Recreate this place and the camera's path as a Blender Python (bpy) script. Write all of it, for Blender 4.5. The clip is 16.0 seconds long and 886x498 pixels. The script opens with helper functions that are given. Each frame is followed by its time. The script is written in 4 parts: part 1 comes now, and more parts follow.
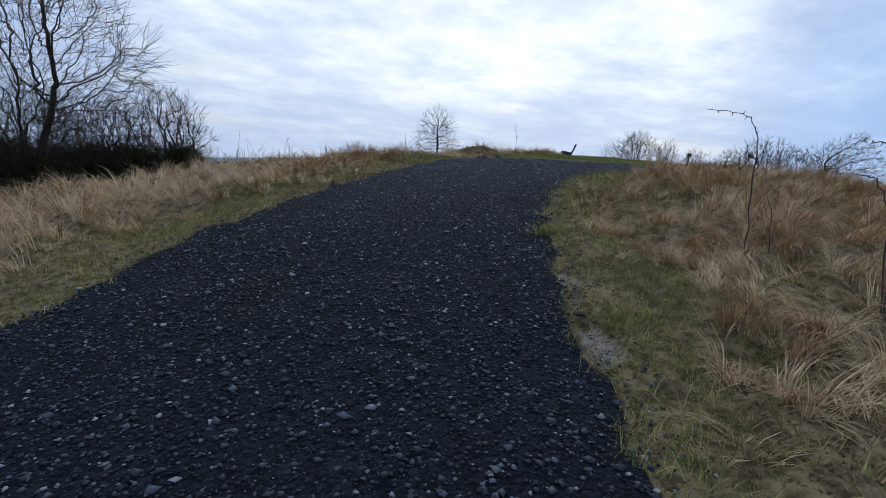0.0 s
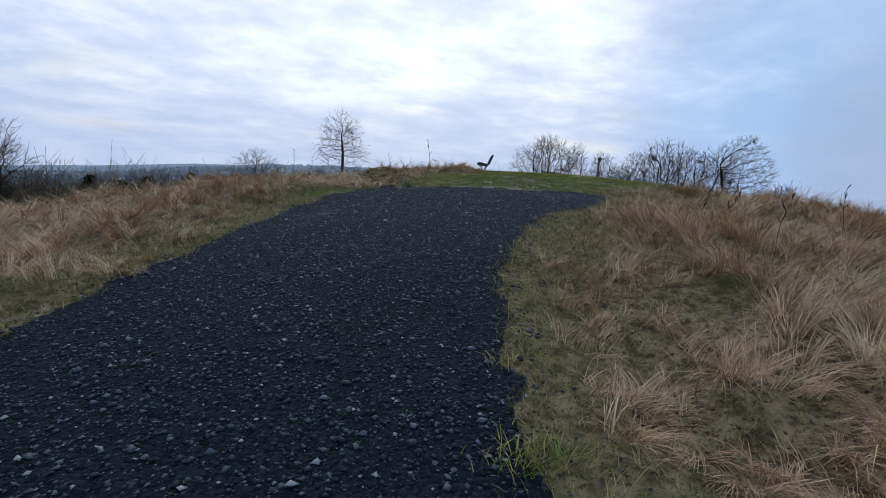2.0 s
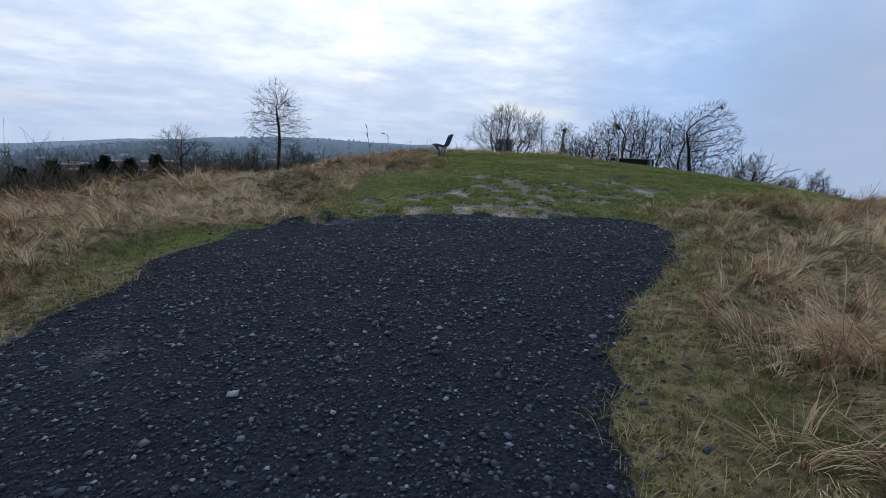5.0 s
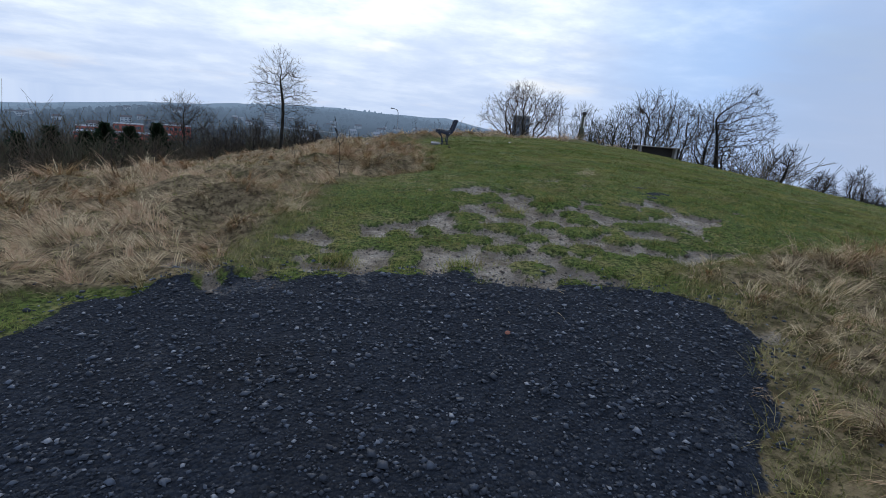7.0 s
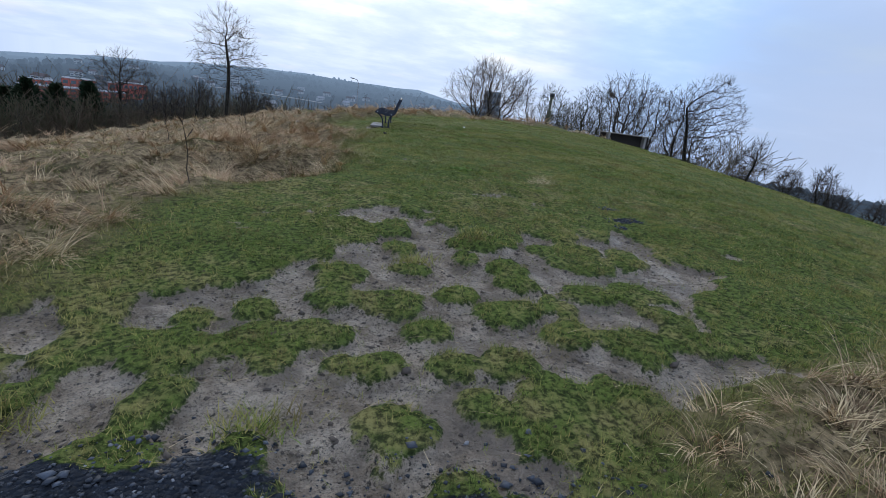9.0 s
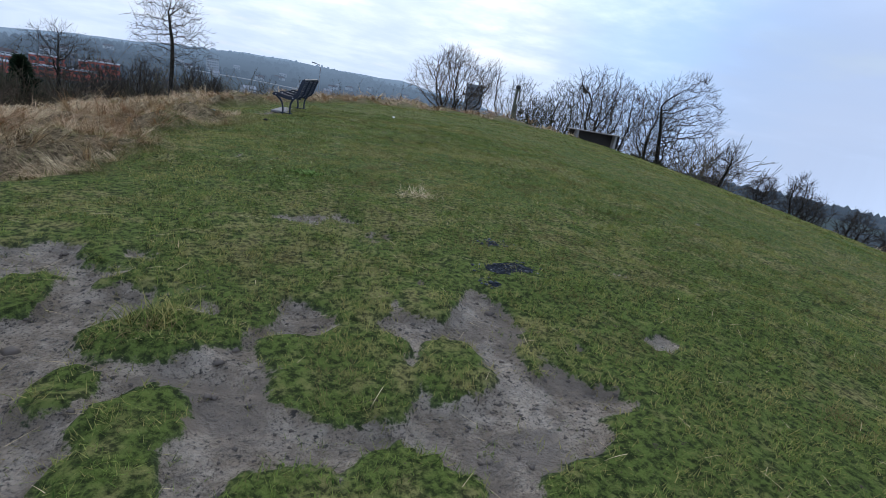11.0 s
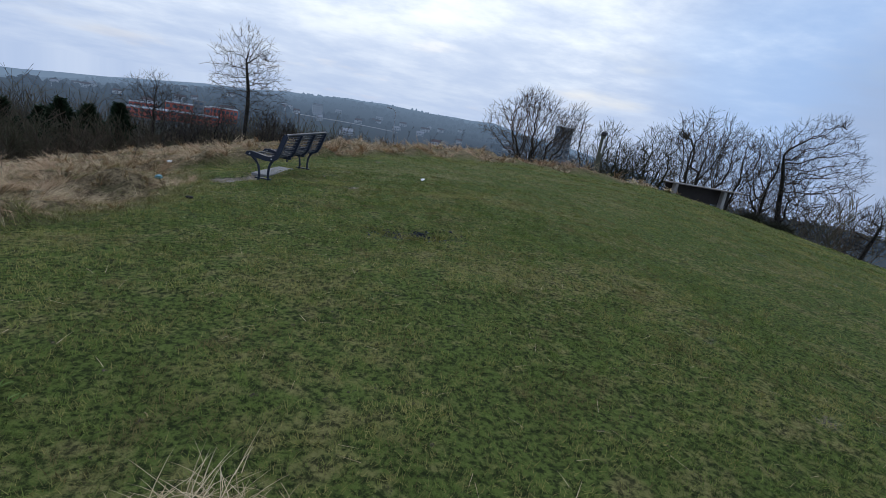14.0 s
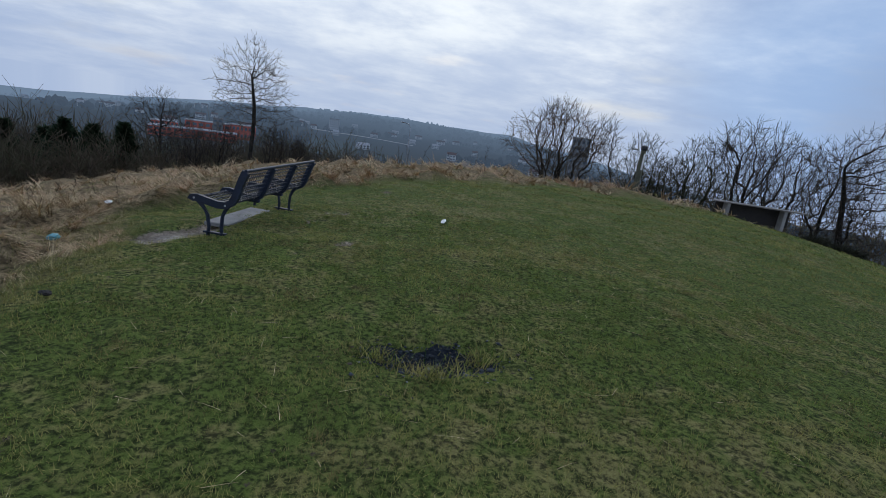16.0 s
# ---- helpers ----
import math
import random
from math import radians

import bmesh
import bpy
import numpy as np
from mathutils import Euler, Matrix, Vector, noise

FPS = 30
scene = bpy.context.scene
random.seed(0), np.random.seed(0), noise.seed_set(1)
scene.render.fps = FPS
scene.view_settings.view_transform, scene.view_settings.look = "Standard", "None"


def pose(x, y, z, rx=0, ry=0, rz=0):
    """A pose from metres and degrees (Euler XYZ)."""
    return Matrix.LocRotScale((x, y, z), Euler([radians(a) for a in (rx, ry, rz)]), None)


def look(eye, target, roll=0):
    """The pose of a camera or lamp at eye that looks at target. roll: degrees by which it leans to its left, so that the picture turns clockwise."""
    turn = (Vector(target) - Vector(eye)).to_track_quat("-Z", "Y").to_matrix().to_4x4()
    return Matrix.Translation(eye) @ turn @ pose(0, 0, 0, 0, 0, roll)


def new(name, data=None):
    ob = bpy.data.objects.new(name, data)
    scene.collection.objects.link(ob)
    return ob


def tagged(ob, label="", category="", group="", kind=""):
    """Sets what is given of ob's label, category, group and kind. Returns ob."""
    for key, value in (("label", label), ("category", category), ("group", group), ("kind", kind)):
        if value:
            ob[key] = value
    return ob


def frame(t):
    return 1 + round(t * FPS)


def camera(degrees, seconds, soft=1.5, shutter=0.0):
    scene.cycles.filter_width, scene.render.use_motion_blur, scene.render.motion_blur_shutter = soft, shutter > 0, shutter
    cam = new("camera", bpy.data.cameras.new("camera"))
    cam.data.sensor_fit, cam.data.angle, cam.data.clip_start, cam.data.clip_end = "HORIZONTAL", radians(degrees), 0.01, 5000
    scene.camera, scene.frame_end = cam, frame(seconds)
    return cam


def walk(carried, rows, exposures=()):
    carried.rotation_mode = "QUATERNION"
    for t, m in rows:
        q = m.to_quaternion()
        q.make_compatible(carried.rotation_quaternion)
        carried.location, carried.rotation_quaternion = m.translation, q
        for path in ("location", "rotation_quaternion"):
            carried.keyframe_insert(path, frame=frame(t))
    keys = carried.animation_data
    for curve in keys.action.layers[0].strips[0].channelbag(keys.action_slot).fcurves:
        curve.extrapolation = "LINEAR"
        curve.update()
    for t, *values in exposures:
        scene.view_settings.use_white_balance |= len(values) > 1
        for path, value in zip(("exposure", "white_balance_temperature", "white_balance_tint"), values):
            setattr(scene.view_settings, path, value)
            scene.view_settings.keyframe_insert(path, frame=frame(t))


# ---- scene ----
cam = camera(82.8, 16.0, 0.85)
METRES, EYE, TILT, LEAN, TURN = 23.0, 1.57, -9.5, -5.7, 0.0
ROWS = [
    (0.0, 0.0, 0.0, 0.0, -0.0, 0.0, 0.0),
    (0.5, 0.0041, 0.0362, 0.0108, -1.87, 0.33, 0.96),
    (1.0, 0.0064, 0.0708, 0.0218, -4.73, 0.5, 1.68),
    (1.5, 0.0103, 0.0983, 0.0357, -7.21, 0.45, 2.37),
    (2.0, 0.0156, 0.1349, 0.0491, -9.7, -0.05, 2.91),
    (2.5, 0.0168, 0.1671, 0.0572, -11.52, -0.56, 3.31),
    (3.0, 0.0249, 0.1993, 0.0682, -13.19, -1.04, 3.6),
    (3.5, 0.0342, 0.2284, 0.0801, -14.44, -1.45, 4.04),
    (4.0, 0.0387, 0.2618, 0.0901, -15.18, -2.2, 5.16),
    (6.5, 0.0861, 0.3688, 0.1228, -14.38, -6.55, 4.41),
    (7.0, 0.0977, 0.3948, 0.1331, -13.36, -6.68, 3.0),
    (7.5, 0.1117, 0.4196, 0.1385, -13.41, -6.32, 1.88),
    (8.0, 0.127, 0.4423, 0.1447, -15.04, -7.49, 2.28),
    (10.5, 0.2295, 0.5468, 0.1613, -18.57, -10.87, -1.21),
    (11.0, 0.2606, 0.5672, 0.1602, -18.7, -10.52, -1.12),
    (11.5, 0.2852, 0.5852, 0.1626, -17.73, -9.94, -1.32),
    (12.0, 0.3081, 0.6081, 0.1692, -16.6, -9.02, -1.5),
    (12.5, 0.3233, 0.636, 0.1759, -14.36, -8.38, -1.63),
    (13.0, 0.3383, 0.6657, 0.18, -11.8, -7.72, -2.01),
    (13.5, 0.3475, 0.6932, 0.1867, -10.29, -6.81, -2.18),
    (14.0, 0.3552, 0.723, 0.1949, -8.87, -6.36, -2.22),
    (14.5, 0.3619, 0.7536, 0.2, -8.13, -6.25, -1.57),
    (15.0, 0.3626, 0.7867, 0.2052, -7.4, -5.66, -1.74),
    (15.5, 0.3644, 0.817, 0.2096, -7.12, -5.28, -1.88),
    (16.0, 0.3656, 0.8503, 0.2189, -7.06, -5.05, -1.52),
]
walk(cam, [(t, pose(0, 0, EYE, TILT, LEAN, TURN) @ pose(METRES * x, METRES * y, METRES * z, 90 + pitch, roll, yaw)) for t, x, y, z, yaw, pitch, roll in ROWS],
     exposures=[(0.0, 0.06), (4.0, 0.05), (8.0, 0.25), (10.5, 0.42), (12.0, 0.36), (14.0, 0.03), (16.0, -0.17)])

# ---- sky and sun ----
SUN_AZ, SUN_EL = radians(4), radians(30)          # azimuth from +y towards +x
SUN_DIR = Vector((math.sin(SUN_AZ) * math.cos(SUN_EL), math.cos(SUN_AZ) * math.cos(SUN_EL), math.sin(SUN_EL)))
sun = new("sun", bpy.data.lights.new("sun", "SUN"))
sun.data.energy, sun.data.angle, sun.data.color = 0.6, radians(50), (1.0, 0.96, 0.9)
sun.matrix_world = look(SUN_DIR * 50, (0, 0, 0))

world = bpy.data.worlds.new("overcast_sky")
scene.world = world
world.use_nodes = True


class Nodes:
    """Short hand for building a node tree."""

    def __init__(self, tree):
        self.tree = tree
        tree.nodes.clear()

    def add(self, kind, inputs=(), **props):
        n = self.tree.nodes.new(kind)
        for k, v in props.items():
            setattr(n, k, v)
        for k, v in dict(inputs).items():
            self.put(n.inputs[k], v)
        return n

    def put(self, socket, v):
        if isinstance(v, bpy.types.NodeSocket):
            self.tree.links.new(v, socket)
        elif isinstance(v, bpy.types.Node):
            self.tree.links.new(v.outputs[0], socket)
        else:
            socket.default_value = v

    def math(self, op, a, b=0.0, clamp=False):
        return self.add("ShaderNodeMath", {0: a, 1: b}, operation=op, use_clamp=clamp).outputs[0]

    def mix(self, f, a, b):
        n = self.add("ShaderNodeMix", data_type="RGBA")
        self.put(n.inputs["Factor"], f)
        for sock, v in ((n.inputs[6], a), (n.inputs[7], b)):
            self.put(sock, (*v, 1) if isinstance(v, tuple) and len(v) == 3 else v)
        return n.outputs[2]

    def noise(self, vec, scale, detail=4.0, rough=0.6):
        return self.add("ShaderNodeTexNoise", {"Vector": vec, "Scale": scale, "Detail": detail, "Roughness": rough}).outputs[0]

    def ramp(self, f, lo, hi):
        return self.add("ShaderNodeMapRange", {0: f, 1: lo, 2: hi}, interpolation_type="SMOOTHSTEP").outputs[0]


def build_world():
    n = Nodes(world.node_tree)
    sky = n.add("ShaderNodeTexSky", sky_type="NISHITA", sun_disc=False, sun_elevation=SUN_EL, sun_rotation=SUN_AZ, air_density=1.2, dust_density=1.5)
    skycol = n.add("ShaderNodeVectorMath", {0: sky.outputs[0], 3: 0.10}, operation="SCALE").outputs[0]
    way = n.add("ShaderNodeTexCoord").outputs["Generated"]
    sep = n.add("ShaderNodeSeparateXYZ", {0: way})
    up = n.math("ADD", n.math("MAXIMUM", sep.outputs[2], 0.0), 0.16)
    plane = n.add("ShaderNodeCombineXYZ", {0: n.math("DIVIDE", sep.outputs[0], up), 1: n.math("DIVIDE", sep.outputs[1], up)}).outputs[0]
    wide = n.noise(plane, 0.55, 6, 0.55)
    fine = n.noise(plane, 1.9, 8, 0.6)
    cloud = n.math("ADD", n.math("MULTIPLY", wide, 0.6), n.math("MULTIPLY", fine, 0.4))

    def toward(d, lo, hi):
        """1 in the direction d, falling off with the angle, its outline broken up by the clouds."""
        v = Vector(d).normalized()
        dot = n.add("ShaderNodeVectorMath", {0: way, 1: tuple(v)}, operation="DOT_PRODUCT").outputs[1]
        return n.ramp(n.math("ADD", dot, n.math("MULTIPLY", n.math("SUBTRACT", fine, 0.5), (hi - lo) * 1.1)), lo, hi)

    glow = toward((0.0, 0.95, 0.36), 0.66, 1.02)
    # thin veil to bright white where the hidden sun shines through, blue-grey elsewhere
    veil = n.mix(glow, (0.40, 0.53, 0.79), (0.72, 0.82, 0.99))
    bright = n.mix(glow, (0.46, 0.58, 0.83), (1.04, 1.11, 1.17))
    col = n.mix(n.ramp(cloud, 0.41, 0.62), veil, bright)
    gaps = n.ramp(n.noise(plane, 0.8, 5, 0.5), 0.55, 0.70)
    col = n.mix(n.math("MULTIPLY", gaps, 0.4), col, skycol)
    col = n.mix(n.math("MULTIPLY", n.ramp(sep.outputs[2], 0.20, 0.0), 0.75), col, (0.45, 0.56, 0.78))
    # a clear blue rift, and a grey bank of cloud below it
    col = n.mix(n.math("MULTIPLY", toward((0.66, 0.73, 0.16), 0.965, 1.0), 0.38), col, (0.30, 0.53, 0.92))
    col = n.mix(n.math("MULTIPLY", toward((0.80, 0.59, 0.075), 0.975, 1.0), 0.55), col, (0.33, 0.41, 0.58))
    bg = n.add("ShaderNodeBackground", {0: col, 1: 1.0})
    n.put(n.add("ShaderNodeOutputWorld").inputs[0], bg)


build_world()


# ---- the plan: hill, path, mud, rough grass ----
HILL = (2.398, 0.324, -0.826, 0.144, 0.782, 0.873, 0.296, -1.768, -0.038, 0.124)


def smooth(a, b, v):
    k = np.clip((v - a) / (b - a), 0, 1)
    return k * k * (3 - 2 * k)


def hill_only(x, y):
    u, v = (x - 6) / 24, (y - 16) / 26
    r = np.hypot(u, v)
    s = np.minimum(1, 1 / np.maximum(r, 1e-9))
    a, b = (6 + u * s * 24 - 5) / 15, (16 + v * s * 26 - 20) / 15
    z = sum(c * a ** i * b ** j for c, (i, j) in zip(HILL, [(i, j) for i in range(4) for j in range(4 - i)]))
    d = np.maximum(0, r - 1) * 25
    return z - 0.28 * (np.sqrt(d * d + 36) - 6)


def ridge(az):
    """Slope at which the far hills stand against the sky, by bearing."""
    return np.interp(az, (-60, -32, -20, -2, 14, 35, 52, 80), (-0.06, -0.052, -0.026, 0.0, -0.004, -0.06, -0.11, -0.11))


def ground(x, y, distant=False):
    """Height of the ground: the knoll, the valley floor below it and, if distant, the hills beyond."""
    x, y = np.asarray(x, float), np.asarray(y, float)
    far = np.hypot(x - 8, y - 20)
    az = np.degrees(np.arctan2(x - 8, np.maximum(y - 20, 1)))
    floor = -46 + 3 * np.sin(x * 0.011) * np.cos(y * 0.009) - 120 * smooth(700, 2800, far) * smooth(-10, -34, az) - 330 * smooth(500, 2800, far) * smooth(16, 44, az)
    shape = 0.3 * np.exp(-((x - 26) / 6) ** 2 - ((y - 41.5) / 4) ** 2) - 0.9 * np.exp(-((x + 1) / 4.5) ** 2 - ((y - 30) / 6) ** 2)
    z = np.maximum(hill_only(x, y) + shape, floor)
    roll = 7 * np.sin(x * 0.0041 + 1) * np.sin(y * 0.0031) + 3 * np.sin(x * 0.0127 + y * 0.004)
    top = 4 + ridge(az) * far
    hills = floor + (top - floor + roll * 0.6) * smooth(900, 3400, far) + roll * smooth(500, 1200, far)
    return np.where(far > 260, np.maximum(floor, hills) if distant else floor - 4.0 - 60 * smooth(300, 900, far), z)


def gz(x, y):
    return float(ground(x, y))


def edge_left(y):
    return np.interp(y, (-6, 3.3, 5.5, 7.0, 8.9, 10.6, 12.5, 13.6), (-3.0, -2.8, -2.45, -1.95, -1.4, -0.85, -0.2, 0.6))


def edge_right(y):
    return np.interp(y, (-6, 3.3, 4.2, 5.8, 7.3, 7.9, 8.3, 9.3, 10.4, 11.0, 11.5, 12.0, 12.5, 12.8), (0.95, 0.99, 1.07, 1.24, 1.62, 1.78, 2.0, 2.55, 3.3, 4.1, 4.65, 5.0, 5.28, 5.35))


def edge_end(x):
    return np.interp(x, (-1, 0.6, 1.5, 2.3, 3.0, 3.75, 4.4, 5.0, 5.3, 7), (13.4, 13.57, 13.65, 13.6, 13.42, 13.27, 13.08, 12.88, 12.62, 12.2))


class Lattice:
    """Smooth value noise over the plan, for masks."""

    def __init__(self, seed):
        self.v = np.random.RandomState(seed).rand(256, 256)

    def at(self, x, y):
        i, j = np.floor(x).astype(int), np.floor(y).astype(int)
        u, w = x - i, y - j
        u, w = u * u * (3 - 2 * u), w * w * (3 - 2 * w)
        g = lambda a, b: self.v[a % 256, b % 256]
        return (g(i, j) * (1 - u) + g(i + 1, j) * u) * (1 - w) + (g(i, j + 1) * (1 - u) + g(i + 1, j + 1) * u) * w

    def fbm(self, x, y, scale, octaves=3):
        x, y = np.asarray(x, float) * scale, np.asarray(y, float) * scale
        t, a, s = 0, 0.5, 0
        for k in range(octaves):
            t = t + a * self.at(x + 17.3 * k, y - 9.1 * k)
            s, a, x, y = s + a, a * 0.5, x * 2.03, y * 2.03
        return t / s


LUMPS, PATCH, FRAY = Lattice(3), Lattice(8), Lattice(21)


def path_mask(x, y):
    """Metres inside the gravel, negative outside, with a frayed edge."""
    d = np.minimum(np.minimum(x - edge_left(y), edge_right(y) - x), edge_end(x) - y)
    return d + (FRAY.fbm(x, y, 3.1, 4) - 0.5) * np.interp(y, (11.5, 13.2), (0.36, 0.62))


def blob(x, y, cx, cy, rx, ry, turn=0.0):
    c, s = math.cos(radians(turn)), math.sin(radians(turn))
    u, v = ((x - cx) * c + (y - cy) * s) / rx, (-(x - cx) * s + (y - cy) * c) / ry
    return np.exp(-(u * u + v * v))


CELLS = np.random.RandomState(55).rand(64, 64, 4)


def islands(x, y, size=0.52):
    """Turf left standing in the mud: 1 at the middle of an island, below 0 between them."""
    x, y = np.asarray(x, float) / size, np.asarray(y, float) / (size * 0.86)
    i, j = np.floor(x).astype(int), np.floor(y).astype(int)
    best = np.full(x.shape, -2.0)
    for a in (-1, 0, 1):
        for b in (-1, 0, 1):
            c = CELLS[(i + a) % 64, (j + b) % 64]
            d = np.hypot((x - i - a - 0.1 - 0.8 * c[..., 0]) * (0.75 + 0.5 * c[..., 3]), y - j - b - 0.1 - 0.8 * c[..., 1])
            best = np.maximum(best, np.where(c[..., 2] > 0.1, 1 - d / (0.32 + 0.34 * c[..., 2]), -2.0))
    return best


def mud_mask(x, y):
    """0 turf to 1 bare mud."""
    env = np.maximum.reduce([
        1.6 * blob(x, y, 5.77, 15.95, 0.55, 0.13, -51), 1.0 * blob(x, y, 4.1, 14.3, 3.2, 1.35, 6), 1.05 * blob(x, y, 5.5, 15.5, 2.3, 1.15, 8), 0.9 * blob(x, y, 1.6, 14.1, 1.6, 0.6, 6), 0.8 * blob(x, y, 7.1, 15.5, 1.0, 0.5)])
    spots = np.maximum.reduce([
        1.0 * blob(x, y, 6.35, 17.92, 0.52, 0.20, 10), 1.0 * blob(x, y, 8.48, 15.88, 0.20, 0.16), 0.9 * blob(x, y, 4.6, 16.9, 0.5, 0.25),
        1.0 * blob(x, y, 5.75, 26.55, 0.75, 0.36, 75), 0.8 * blob(x, y, 7.65, 28.3, 0.5, 0.25, 30), 0.8 * blob(x, y, 7.95, 26.35, 0.28, 0.14), 0.8 * blob(x, y, 7.45, 25.65, 0.25, 0.12),
        0.9 * blob(x, y, 1.10, 2.95, 0.14, 0.42, 3), 0.85 * blob(x, y, 1.12, 4.05, 0.11, 0.36), 0.7 * blob(x, y, 5.3, 12.2, 0.3, 0.5, 20)])
    n = 0.45 * PATCH.fbm(x, y, 1.6, 2) + 0.55 * FRAY.fbm(x, y, 4.5, 3)
    worn = smooth(0.30, 0.72, env + (n - 0.5) * 0.9)
    churned = smooth(0.5, 0.9, np.maximum(blob(x, y, 5.75, 15.25, 0.75, 0.6), 0.85 * blob(x, y, 3.2, 13.9, 1.6, 0.35)))
    gone = worn * 1.35 - 1.10 - islands(x, y) * 2.0 * (1 - 0.2 * churned) + (n - 0.5) * 2.2 + churned * 0.2
    return np.maximum(smooth(-0.30, 0.30, gone) * smooth(0.03, 0.25, worn), smooth(0.42, 0.70, spots + (n - 0.5) * 1.9))


def slag_bits(x, y):
    """Where slag shows through the worn turf."""
    return np.maximum.reduce([blob(x, y, 7.85, 17.45, 0.24, 0.13), blob(x, y, 7.72, 16.85, 0.34, 0.14), 0.8 * blob(x, y, 7.5, 16.6, 0.2, 0.12), 1.7 * blob(x, y, 8.75, 23.42, 0.46, 0.22)]) * (0.05 + 1.8 * FRAY.fbm(x, y, 6, 3))


def rough_mask(x, y):
    """0 mown turf to 1 rank dead grass."""
    n = (LUMPS.fbm(x, y, 0.6, 3) - 0.5)
    right = np.minimum(x - edge_right(y) - 0.4, 13.0 + 0.22 * (x - 5.3) - y)
    left_bank = np.where(y < 13.7, edge_left(y) - 0.45 - x, np.interp(y, (13.7, 15.3, 17.4, 19, 20.4, 25.4, 27.3, 31, 34), (1.2, 2.3, 2.2, 3.9, 4.8, 5.2, 4.9, 6.0, 9)) - x)
    rim = y - np.interp(x, (4, 7, 11, 15, 18, 26, 40), (33, 32.5, 36.2, 38, 38, 40, 41))
    d = np.maximum(np.maximum(right, left_bank), rim)
    d = np.maximum(d, x - 33)
    return smooth(-0.35, 0.55, d + n * 1.6)


def verge(x, y):
    """Half-dead turf along both sides of the path."""
    return smooth(1.7, 0.8, np.minimum(np.abs(x - edge_left(y)), np.abs(x - edge_right(y)))) * smooth(13.2, 12.4, y)


def bumps(x, y):
    """Small relief: tussocks in the rough, ruts and puddles in the mud, gravel ripples."""
    near = 1 - smooth(60, 90, np.hypot(x - 6, y - 16))
    r, m, p = rough_mask(x, y), mud_mask(x, y), smooth(-0.1, 0.2, path_mask(x, y))
    h = r * (LUMPS.fbm(x, y, 0.9, 3) - 0.45) * np.interp(y, (12, 15), (0.5, 0.72))
    h = h + (1 - p) * (1 - r) * (PATCH.fbm(x, y, 1.3, 3) - 0.5) * 0.10
    h = h - m * (1 - p) * 0.06 + m * (FRAY.fbm(x, y, 5, 3) - 0.5) * 0.05
    h = h + p * (FRAY.fbm(x, y, 1.1, 3) - 0.5) * 0.05
    h = h - 0.17 * blob(x, y, 8.75, 23.42, 0.42, 0.24)
    ruts = blob(x, y, 5.45, 15.75, 0.55, 0.45)
    h = h + ruts * 0.03 * np.sin((x * 0.45 + y) * 22)
    return h * near


def surface(x, y):
    return ground(x, y) + bumps(x, y)


def sz(x, y):
    return float(surface(np.array([x]), np.array([y]))[0])


# ---- mesh helpers ----
def mesh_np(name, verts, faces, mat, smooth_shade=False, uvs=None):
    """A mesh from arrays; faces: list of arrays with 3 or 4 columns."""
    me = bpy.data.meshes.new(name)
    verts = np.ascontiguousarray(verts, np.float32)
    loops = np.concatenate([f.ravel() for f in faces]).astype(np.int32)
    sizes = np.concatenate([np.full(len(f), f.shape[1], np.int32) for f in faces])
    starts = np.concatenate([[0], np.cumsum(sizes)[:-1]]).astype(np.int32)
    me.vertices.add(len(verts))
    me.vertices.foreach_set("co", verts.ravel())
    me.loops.add(len(loops))
    me.loops.foreach_set("vertex_index", loops)
    me.polygons.add(len(sizes))
    me.polygons.foreach_set("loop_start", starts)
    me.polygons.foreach_set("loop_total", sizes)
    if smooth_shade:
        me.polygons.foreach_set("use_smooth", np.ones(len(sizes), bool))
    me.update(calc_edges=True)
    me.validate()
    if mat:
        me.materials.append(mat)
    return me


def part(name, bm, material, parent, label=""):
    """Link a bmesh (or a mesh) as one part under a thing."""
    if isinstance(bm, bmesh.types.BMesh):
        me = bpy.data.meshes.new(name)
        bm.to_mesh(me)
        bm.free()
        me.materials.append(material)
    else:
        me = bm
    ob = new(name, me)
    ob.parent = parent
    return tagged(ob, label)


def thing(name, at, label, category, group="", turn=0.0, kind=""):
    ob = new(name)
    ob.matrix_world = pose(*at, 0, 0, turn)
    ob.empty_display_size = 0.2
    return tagged(ob, label, category, group, kind)


def box(bm, size, at=(0, 0, 0), rot=(0, 0, 0), bevel=0.0):
    made = bmesh.ops.create_cube(bm, size=1.0, matrix=pose(*at, *rot) @ Matrix.Diagonal((*size, 1)))
    if bevel:
        edges = list({e for v in made["verts"] for e in v.link_edges})
        bmesh.ops.bevel(bm, geom=edges, offset=bevel, segments=1, affect="EDGES")
    return bm


def tube(bm, points, radius, sides=8, flat=1.0):
    """A tube along points; radius a number or one per point."""
    pts = [Vector(p) for p in points]
    rad = [radius] * len(pts) if isinstance(radius, (int, float)) else radius
    rings = []
    for i, p in enumerate(pts):
        d = (pts[min(i + 1, len(pts) - 1)] - pts[max(i - 1, 0)]).normalized()
        a = d.cross(Vector((0, 0, 1)) if abs(d.z) < 0.9 else Vector((1, 0, 0))).normalized()
        b = d.cross(a)
        rings.append([bm.verts.new(p + (a * math.cos(k * math.tau / sides) * flat + b * math.sin(k * math.tau / sides)) * rad[i]) for k in range(sides)])
    for r0, r1 in zip(rings, rings[1:]):
        for k in range(sides):
            bm.faces.new((r0[k], r0[(k + 1) % sides], r1[(k + 1) % sides], r1[k]))
    bm.faces.new(rings[0][::-1])
    bm.faces.new(rings[-1])
    return bm


